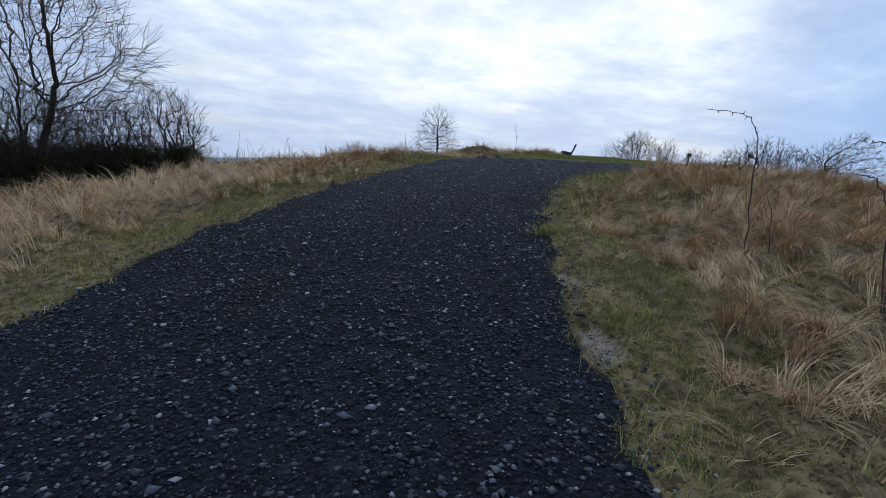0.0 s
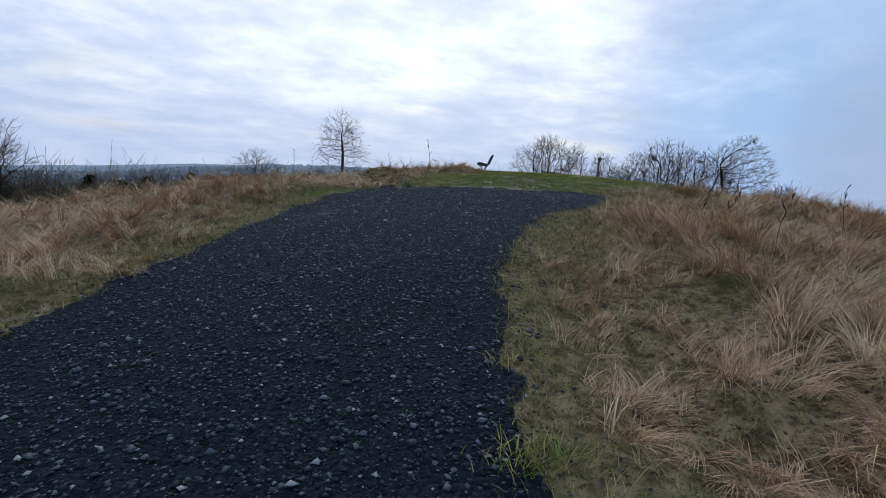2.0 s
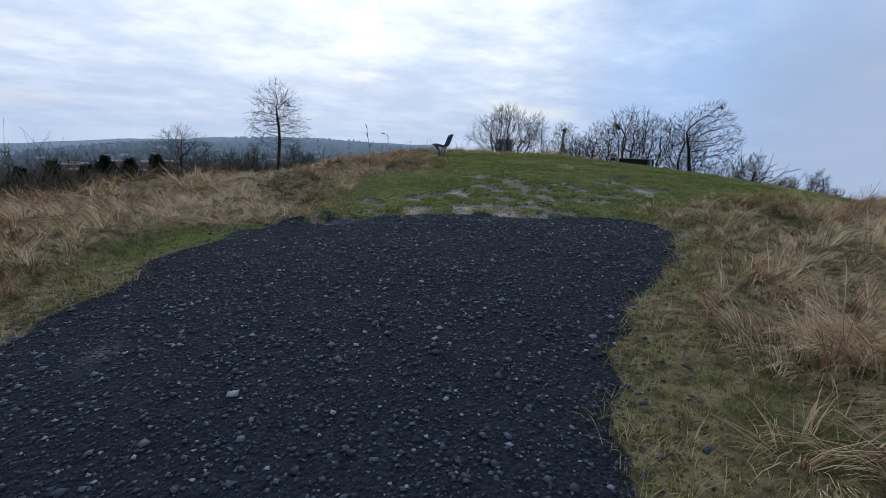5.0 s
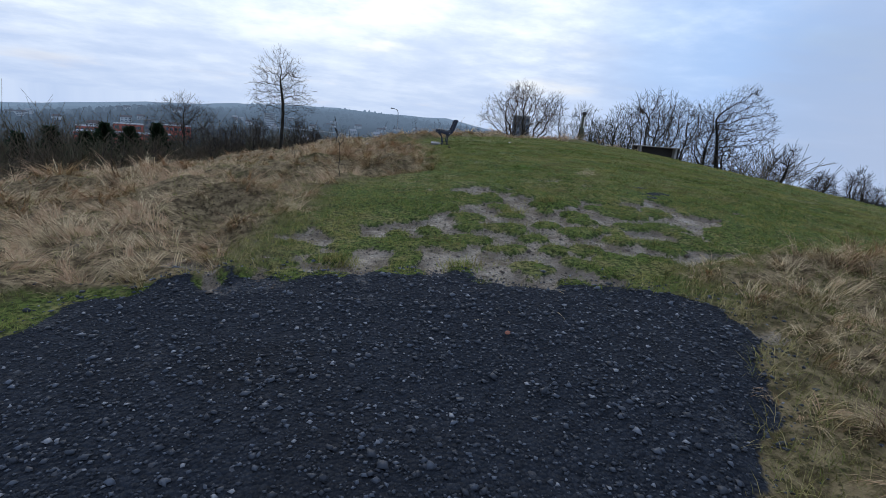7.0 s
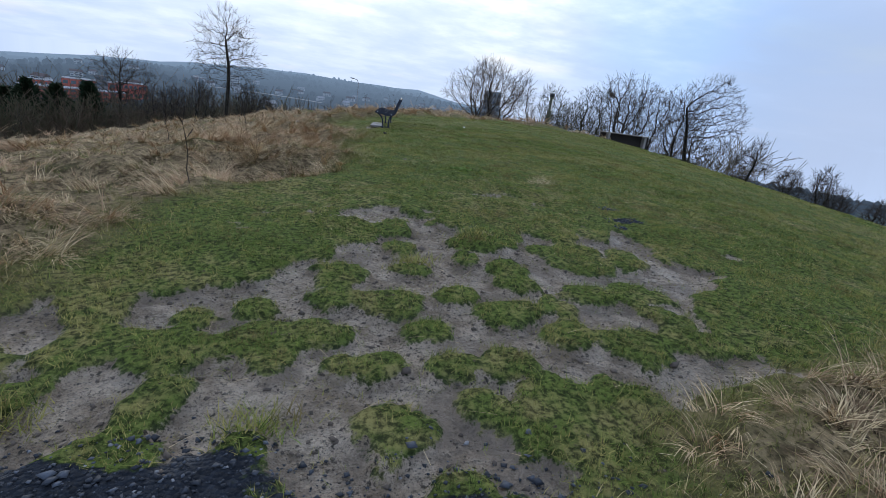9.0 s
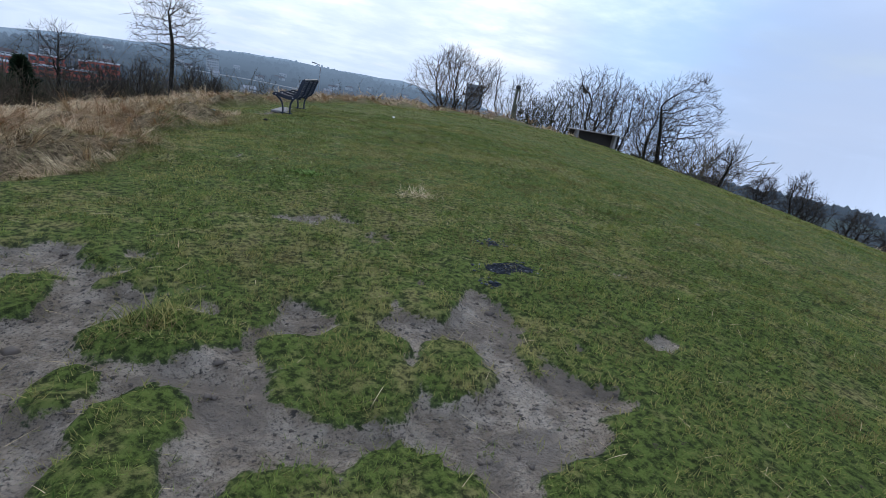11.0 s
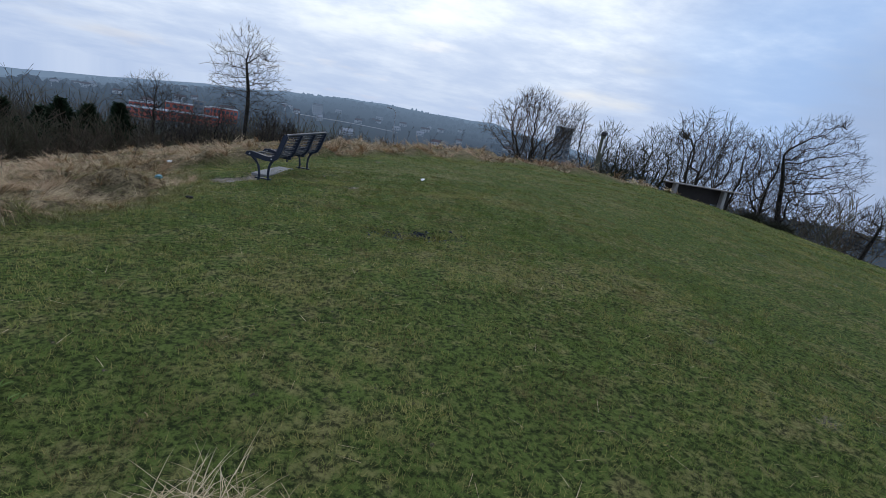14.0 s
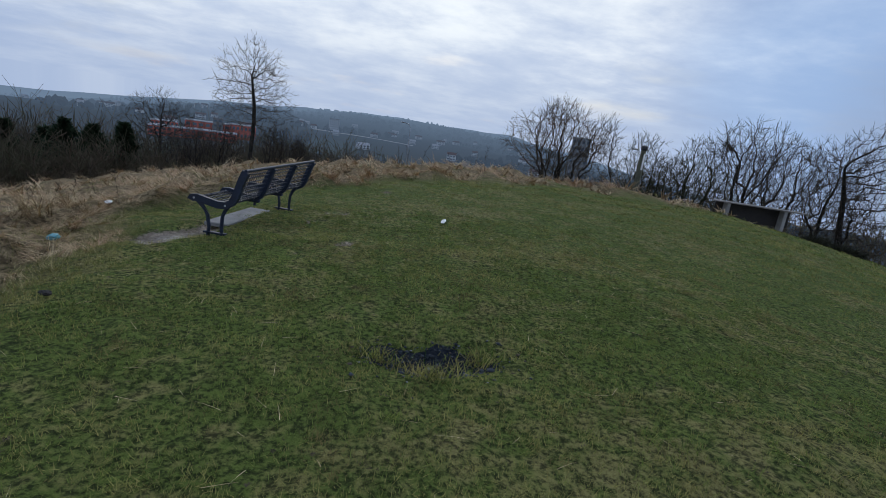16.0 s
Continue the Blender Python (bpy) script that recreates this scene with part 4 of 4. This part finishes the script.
def pebbles(name, x, y, size, rng, mat, sink=0.25):
    bv = np.array([(1, 0, 0), (0, 1, 0), (-1, 0, 0), (0, -1, 0), (0, 0, 0.75), (0, 0, -0.75)], float)
    bf = np.array([(0, 1, 4), (1, 2, 4), (2, 3, 4), (3, 0, 4), (1, 0, 5), (2, 1, 5), (3, 2, 5), (0, 3, 5)])
    n = len(x)
    v = bv[None] * rng.uniform(0.55, 1.3, (n, 6, 1)) + rng.normal(0, 0.16, (n, 6, 3))
    a = rng.rand(n) * math.tau
    c, s = np.cos(a)[:, None], np.sin(a)[:, None]
    v = np.stack([v[:, :, 0] * c - v[:, :, 1] * s, v[:, :, 0] * s + v[:, :, 1] * c, v[:, :, 2] * 0.75], -1) * size[:, None, None]
    v = v + np.stack([x, y, surface(x, y) + size * sink], -1)[:, None]
    f = (np.arange(n)[:, None, None] * 6 + bf[None]).reshape(-1, 3)
    return mesh_np(name, v.reshape(-1, 3), [f], mat)


def build_gravel():
    rng = np.random.RandomState(103)

    def dense(x, y):
        d = off_route(x, y)
        return np.interp(d, (0, 2, 4, 6), (1050, 1050, 560, 280)) * (smooth(-0.7, 0.2, path_mask(x, y)) ** 2 + 0.8 * smooth(0.3, 0.6, slag_bits(x, y)) + 0.5 * blob(x, y, 8.75, 23.35, 0.4, 0.25))

    x, y = scatter(rng, -4, 9.5, 0.4, 24, 1450, dense)
    size = np.clip(rng.lognormal(math.log(0.0088), 0.48, len(x)), 0.004, 0.032)
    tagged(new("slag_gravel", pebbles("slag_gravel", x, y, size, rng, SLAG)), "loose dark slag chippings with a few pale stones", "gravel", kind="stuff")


build_gravel()


# pale road curving across the valley floor
def build_road():
    s = np.linspace(-1, 1, 40)
    x, y = -20 + 95 * s, 1050 - 40 * s * s + 20 * s
    z = ground(x, y, True) + 5.0
    v = np.concatenate([np.stack([x, y - 4, z], -1), np.stack([x, y + 4, z + 0.6], -1)])
    f = np.stack([np.arange(39), np.arange(1, 40), np.arange(41, 80), np.arange(40, 79)], -1)
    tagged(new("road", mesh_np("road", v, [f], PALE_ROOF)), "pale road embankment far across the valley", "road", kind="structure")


build_road()


def build_stalks():
    """Dry weed stalks that stand above the dead grass."""
    rng = np.random.RandomState(106)
    wood = Wood()
    spots = [(rng.uniform(-7, 3.5), rng.uniform(17, 33)) for _ in range(46)] + [(rng.uniform(5, 22), rng.uniform(36, 41)) for _ in range(40)] + [(rng.uniform(4, 12), rng.uniform(3, 11)) for _ in range(14)]
    for x, y in spots:
        if rough_mask(np.array([x]), np.array([y]))[0] < 0.5:
            continue
        p, d = np.array((x, y, sz(x, y))), np.array((rng.normal(0, 0.2), rng.normal(0, 0.2), 1.0))
        h = rng.uniform(0.45, 0.95)
        for k in range(5):
            q = p + d / np.linalg.norm(d) * h / 5
            wood.seg.append((*p, *q, 0.006 - 0.0007 * k, 0.005 - 0.0007 * k))
            if k >= 2:
                for _ in range(2):
                    a = rng.rand() * math.tau
                    e = q + np.array((math.cos(a) * 0.5, math.sin(a) * 0.5, 0.8)) * rng.uniform(0.06, 0.16)
                    wood.seg.append((*q, *e, 0.004, 0.006))
            p, d = q, d + rng.normal(0, 0.14, 3)
    tagged(new("weed_stalks", wood.mesh("weed_stalks", TWIG, 4)), "dry brown weed stalks standing above dead grass", "plant", kind="stuff")


def build_straw_bits():
    rng = np.random.RandomState(107)
    n = 900
    x, y = rng.uniform(3, 12, n), rng.uniform(12.5, 29, n)
    me = blade_mesh("straw_bits", x, y, surface(x, y) + 0.022, rng.rand(n) * math.tau, rng.uniform(0.06, 0.2, n), np.full(n, 1.45), rng.uniform(-0.1, 0.35, n), np.full(n, 0.0035), PALE_STRAW, rng, 3)
    tagged(new("straw_bits", me), "loose pale straws lying on the lawn", "straw", kind="stuff")


PALE_STRAW = blades("pale_straw", (0.42, 0.31, 0.17), (0.80, 0.63, 0.38), (0.60, 0.45, 0.25))
build_stalks()
build_straw_bits()


# ---- bench ----
STEEL = plain("dark_blue_painted_steel", (0.010, 0.017, 0.036), 0.5, 0.0, 0.3, 20, 0.1)
CONCRETE = plain("pale_worn_concrete", (0.27, 0.255, 0.235), 0.8, 0.0, 0.3, 6, 0.5)
PLANK = plain("weathered_grey_planks", (0.20, 0.18, 0.16), 0.8, 0.0, 0.35, 8, 0.5)
# near-black for the painted shade under the table, and for a dark stone
SHADE_STONE = plain("dark_gap_shade_and_stone", (0.030, 0.024, 0.020), 0.8, 0.0, 0.3, 8, 0.4)
POSTWOOD = plain("mossy_grey_post_wood", (0.10, 0.10, 0.065), 0.9, 0.0, 0.4, 6, 0.6)
BOLT = plain("bright_zinc", (0.5, 0.5, 0.5), 0.4, 0.8)
BLACK = plain("black_cap", (0.015, 0.015, 0.017), 0.5)
WHITE = plain("white_sign_paint", (0.72, 0.72, 0.70), 0.6)


def bench_profile():
    """Side view of seat and back: forward, up."""
    return [(0.50, 0.40), (0.49, 0.425), (0.42, 0.435), (0.30, 0.41), (0.16, 0.385), (0.06, 0.39), (-0.01, 0.43), (-0.05, 0.50), (-0.09, 0.62), (-0.13, 0.74), (-0.17, 0.83)]


def ribbon(bm, x, prof, width, deep):
    """A flat bar bent along the profile at x, width across, deep in its plane."""
    rings = []
    for i, (f, u) in enumerate(prof):
        a, b = prof[max(i - 1, 0)], prof[min(i + 1, len(prof) - 1)]
        t = Vector((b[0] - a[0], b[1] - a[1])).normalized()
        nrm = (-t.y, t.x)
        rings.append([bm.verts.new((x + sx * width / 2, f + nrm[0] * sd * deep / 2, u + nrm[1] * sd * deep / 2)) for sx, sd in ((-1, -1), (1, -1), (1, 1), (-1, 1))])
    for r0, r1 in zip(rings, rings[1:]):
        for k in range(4):
            bm.faces.new((r0[k], r0[(k + 1) % 4], r1[(k + 1) % 4], r1[k]))
    bm.faces.new(rings[0][::-1]), bm.faces.new(rings[-1])
    return bm


def bench(x, y, turn):
    """Steel mesh bench of three places; local x runs along it, y to the front."""
    z = sz(x, y) - 0.03
    top = thing("park_bench", (x, y, z), "dark blue steel mesh bench with three seats on the grass", "bench", turn=turn)
    L = 2.2
    prof = bench_profile()
    dense = []
    for a, b in zip(prof, prof[1:]):
        dense += [(a[0] + (b[0] - a[0]) * k / 4, a[1] + (b[1] - a[1]) * k / 4) for k in range(4)]
    dense.append(prof[-1])
    for i in range(4):
        xx = -L / 2 + i * L / 3
        side = part("side_frame", ribbon(bmesh.new(), xx, prof, 0.05, 0.085), STEEL, top)
        for f, u in ((0.455, 0.43), (0.06, 0.39)):
            part("bolt", tube(bmesh.new(), [(xx - 0.032, f, u), (xx, f, u), (xx + 0.032, f, u)], 0.013, 8), BOLT, side, "bright steel bolt head")
    for i in range(3):
        x0, x1 = -L / 2 + i * L / 3 + 0.03, -L / 2 + (i + 1) * L / 3 - 0.03
        bm = bmesh.new()
        last = None
        for f, u in dense:                    # cross wires
            if last is None or math.hypot(f - last[0], u - last[1]) > 0.036:
                box(bm, (x1 - x0, 0.011, 0.011), ((x0 + x1) / 2, f, u))
                last = (f, u)
        for k in range(13):                   # long wires
            ribbon(bm, x0 + (x1 - x0) * k / 12, prof[1:], 0.006, 0.006)
        part("mesh_panel", bm, STEEL, top, "dark steel wire mesh")
    part("top_rail", tube(bmesh.new(), [(-L / 2 - 0.02, -0.172, 0.84), (0, -0.172, 0.84), (L / 2 + 0.02, -0.172, 0.84)], 0.019, 10), STEEL, top)
    part("front_rail", tube(bmesh.new(), [(-L / 2, 0.50, 0.405), (0, 0.50, 0.405), (L / 2, 0.50, 0.405)], 0.019, 10), STEEL, top)
    for xx in (-L / 2 + 0.02, L / 2 - 0.14):
        part("leg", tube(bmesh.new(), [(xx, 0.44, 0.40), (xx, 0.36, 0.33), (xx, 0.30, 0.23), (xx, 0.28, 0.10), (xx, 0.29, -0.06)], 0.026, 8, 0.8), STEEL, top)
        part("leg", tube(bmesh.new(), [(xx, 0.02, 0.41), (xx, 0.07, 0.34), (xx, 0.11, 0.25), (xx, 0.12, 0.12), (xx, 0.11, -0.06)], 0.026, 8, 0.8), STEEL, top)
        part("foot_plate", box(bmesh.new(), (0.06, 0.28, 0.02), (xx, 0.2, 0.025)), STEEL, top)
    part("stretcher", tube(bmesh.new(), [(-L / 2 + 0.02, 0.2, 0.38), (0, 0.2, 0.375), (L / 2 - 0.1, 0.2, 0.38)], 0.02, 8), STEEL, top)
    for i in range(1, 3):
        part("bracket", box(bmesh.new(), (0.06, 0.26, 0.05), (-L / 2 + i * L / 3, 0.12, 0.36), (0, 0, 0), 0.012), STEEL, top)
    part("tag", box(bmesh.new(), (0.05, 0.02, 0.085), (-0.28, 0.1, 0.315), (0, 0, 0), 0.006), STEEL, top, "small dark tag hanging under the seat")
    return top


bench(6.78, 27.42, 77)


def slab(name, x, y, size, turn, label):
    z = sz(x, y)
    bm = bmesh.new()
    box(bm, size, (0, 0, 0), (0, 0, 0), 0.012)
    ob = part(name, bm, CONCRETE, None)
    ob.matrix_world = pose(x, y, z - 0.012, 0, 0, turn)
    return tagged(ob, label, "slab")


slab("concrete_slab", 6.32, 27.65, (1.3, 0.34, 0.06), 77, "pale worn concrete slab in the grass under the bench")


# ---- plank table by the trees ----
def plank_table(x, y, turn, length):
    z = sz(x, y) + 0.1
    top = thing("plank_table", (x, y, z), "long weathered plank table on two pale posts by the trees", "table", turn=turn)
    for i in range(3):
        part("plank", box(bmesh.new(), (length, 0.21, 0.055), (0, -0.23 + 0.23 * i, 0.76), (0, 0, 0), 0.008), PLANK, top)
    for xx in (-length * 0.36, length * 0.28):
        part("post", box(bmesh.new(), (0.16, 0.42, 1.2), (xx, -0.05, 0.135), (0, 0, 0), 0.015), CONCRETE, top, "pale concrete post")
    # added dark panel: paints the shade in the open gap between the posts
    part("shade_panel", box(bmesh.new(), (length * 0.86, 0.06, 0.8), (-length * 0.03, 0.28, 0.33), (0, 0, 0), 0.01), SHADE_STONE, top, "dark panel standing in for the shaded gap under the planks")
    return top


plank_table(26.2, 41.7, -12, 4.1)
bare_tree("low_shrub", 29.2, 41.2, 0.9, 1.7, "low brown clipped-looking shrub beside the plank table", 61, stems=9, foot=0.08, belly=0.6, lures=420, grain=1.3, tip=0.007, twig=0.22, category="shrub", mat=MOSSY)
bare_tree("low_shrub", 30.4, 40.6, 0.8, 1.7, "low brown clipped-looking shrub beside the plank table", 62, stems=9, foot=0.08, belly=0.6, lures=420, grain=1.3, tip=0.007, twig=0.22, category="shrub", mat=MOSSY)


def waymark_post(x, y, top_z):
    z = sz(x, y) - 0.15
    h = top_z - z
    top = thing("waymark_post", (x, y, z), "tall mossy wooden post with dark cap and white strip", "post", turn=12)
    part("post", tube(bmesh.new(), [(0, 0, 0), (0.01, 0, h * 0.5), (0, 0, h - 0.22)], [0.16, 0.14, 0.12], 10), POSTWOOD, top)
    part("cap", tube(bmesh.new(), [(0, 0, h - 0.24), (0, 0, h - 0.16), (0, 0, h - 0.04), (0, 0, h)], [0.135, 0.17, 0.15, 0.06], 10), BLACK, top, "rounded black cap")
    part("sign_strip", box(bmesh.new(), (0.09, 0.02, 0.75), (-0.03, -0.145, h - 0.75), (0, 0, 0), 0.004), WHITE, top, "white painted strip")


waymark_post(20.5, 42.9, 4.6)


# ---- bramble canes on the bank ----
CANE = plain("dark_red_brown_cane", (0.050, 0.030, 0.026), 0.7)


def cane(points, radius, label, seed):
    rng = np.random.RandomState(seed)
    x, y, _ = points[0]
    z = sz(x, y)
    top = thing("bramble_cane", (x, y, z), label, "plant", "canes on the bank")
    loc = [Vector((p[0] - x, p[1] - y, p[2] - z)) for p in points]
    fine = []
    for a, b in zip(loc, loc[1:]):
        fine += [a.lerp(b, k / 5) + Vector(rng.normal(0, 0.006, 3)) for k in range(5)]
    fine.append(loc[-1])
    rad = [radius * (1 - 0.6 * i / len(fine)) for i in range(len(fine))]
    part("stem", tube(bmesh.new(), fine, rad, 6), CANE, top)
    bm = bmesh.new()
    for i in range(3, len(fine) - 1, 2):
        d = Vector(rng.normal(0, 1, 3)).normalized()
        tube(bm, [fine[i], fine[i] + d * 0.02, fine[i] + d * 0.035], [0.004, 0.003, 0.001], 4)
    part("thorns", bm, CANE, top)


cane([(2.95, 4.72, sz(2.95, 4.72) - 0.05), (2.88, 4.72, 1.75), (2.86, 4.72, 2.10), (2.78, 4.75, 2.27), (2.68, 4.78, 2.31), (2.40, 4.86, 2.33)], 0.006, "tall bare bramble cane arching over at its tip", 1)
cane([(3.15, 4.70, sz(3.15, 4.7) - 0.05), (3.12, 4.72, 1.45), (3.05, 4.75, 1.62)], 0.005, "short bare bramble cane in the grass", 2)
cane([(3.25, 3.45, sz(3.25, 3.45) - 0.05), (3.12, 3.45, 1.6), (3.06, 3.45, 1.85), (2.98, 3.45, 2.0), (2.86, 3.46, 2.02)], 0.008, "bare bramble cane with a crooked tip", 3)
cane([(3.35, 3.60, sz(3.35, 3.6) - 0.05), (3.22, 3.6, 1.55), (3.1, 3.62, 1.78), (2.95, 3.64, 1.80)], 0.007, "bare bramble cane with a crooked tip", 4)


# ---- small things on the lawn ----
def weeds(name, x, y, n, reach, mat, label, seed, flat=1.0, width=0.012, length=0.14):
    rng = np.random.RandomState(seed)
    px, py = x + rng.normal(0, reach, n), y + rng.normal(0, reach * 0.6, n)
    me = blade_mesh(name, px, py, surface(px, py) + 0.01, rng.rand(n) * math.tau, rng.uniform(0.5, 1.2, n) * length, rng.uniform(0.5, 1.2, n) * flat, rng.uniform(0.2, 0.8, n), np.full(n, width), mat, rng, 3)
    tagged(new(name, me), label, "plant", kind="stuff")


LEAF = blades("bright_green_leaves", (0.13, 0.22, 0.045), (0.19, 0.28, 0.07), (0.22, 0.27, 0.09))
weeds("leafy_weed", 6.31, 19.42, 150, 0.10, LEAF, "bright light-green leafy weed in the lawn", 1, width=0.020, length=0.06)
weeds("straw_clump", 7.53, 18.84, 190, 0.12, PALE_STRAW, "flattened clump of pale straw on the lawn", 2, 1.65, 0.0042, 0.25)
for i, (x, y) in enumerate(((2.3, 13.95), (3.4, 13.7), (5.35, 16.1), (4.6, 15.6), (1.15, 5.2), (1.35, 3.3), (8.36, 23.38), (9.08, 23.45), (8.72, 23.12))):
    weeds("grass_tuft", x, y, 220, 0.11, LAWN, "thick tuft of green grass", 20 + i, 0.8, 0.006, 0.12)


def crumpled(name, x, y, size, mat, label, seed):
    """A crushed piece of litter."""
    rng = np.random.RandomState(seed)
    bm = bmesh.new()
    bmesh.ops.create_icosphere(bm, subdivisions=3, radius=1.0)
    for v in bm.verts:
        k = 1 + 0.35 * noise.noise(v.co * 2.2 + Vector((seed, 0, 0)))
        v.co = Vector((v.co.x * size[0], v.co.y * size[1], v.co.z * size[2])) * k
    ob = part(name, bm, mat, None)
    ob.matrix_world = pose(x, y, sz(x, y) + size[2] * 0.8 + 0.02, 0, 0, rng.uniform(0, 180))
    tagged(ob, label, "litter")


crumpled("litter_paper", 9.39, 28.21, (0.19, 0.035, 0.014), WHITE, "crumpled white paper litter on the lawn", 1)
TEAL = plain("teal_tin", (0.10, 0.30, 0.34), 0.35, 0.4)
crumpled("drink_can", 4.80, 25.95, (0.075, 0.04, 0.035), TEAL, "crushed blue and white drink can in the grass", 2)
crumpled("plastic_scrap", 3.97, 28.82, (0.09, 0.05, 0.02), WHITE, "scrap of pale plastic in the dead grass", 3)
crumpled("stone", 5.88, 23.97, (0.045, 0.03, 0.02), SHADE_STONE, "small dark grey stone on the turf", 4)
BRICK = plain("red_brick", (0.34, 0.13, 0.08), 0.85)
crumpled("brick_fragment", 3.35, 12.35, (0.022, 0.016, 0.012), BRICK, "small red brick fragment on the slag path", 5)
crumpled("brick_fragment", 2.2, 10.9, (0.018, 0.014, 0.010), BRICK, "small red brick fragment on the slag path", 6)


# clods and stones on the bare mud and in the hole
def clods():
    rng = np.random.RandomState(108)
    n = 5000
    x, y = rng.uniform(0.5, 8, n), rng.uniform(13, 17.2, n)
    k = mud_mask(x, y) > 0.5
    hx, hy = 8.75 + rng.normal(0, 0.28, 160), 23.42 + rng.normal(0, 0.11, 160)
    x, y = np.concatenate([x[k][:1200], hx]), np.concatenate([y[k][:1200], hy])
    size = np.clip(rng.lognormal(math.log(0.010), 0.5, len(x)), 0.004, 0.045)
    tagged(new("mud_clods", pebbles("mud_clods", x, y, size, rng, CLOD, 0.1)), "small clods and stones trodden into the mud", "stones", kind="stuff")


CLOD = plain("brown_mud_clods", (0.11, 0.085, 0.065), 0.8, 0.0, 0.5, 3, 0.3)
clods()
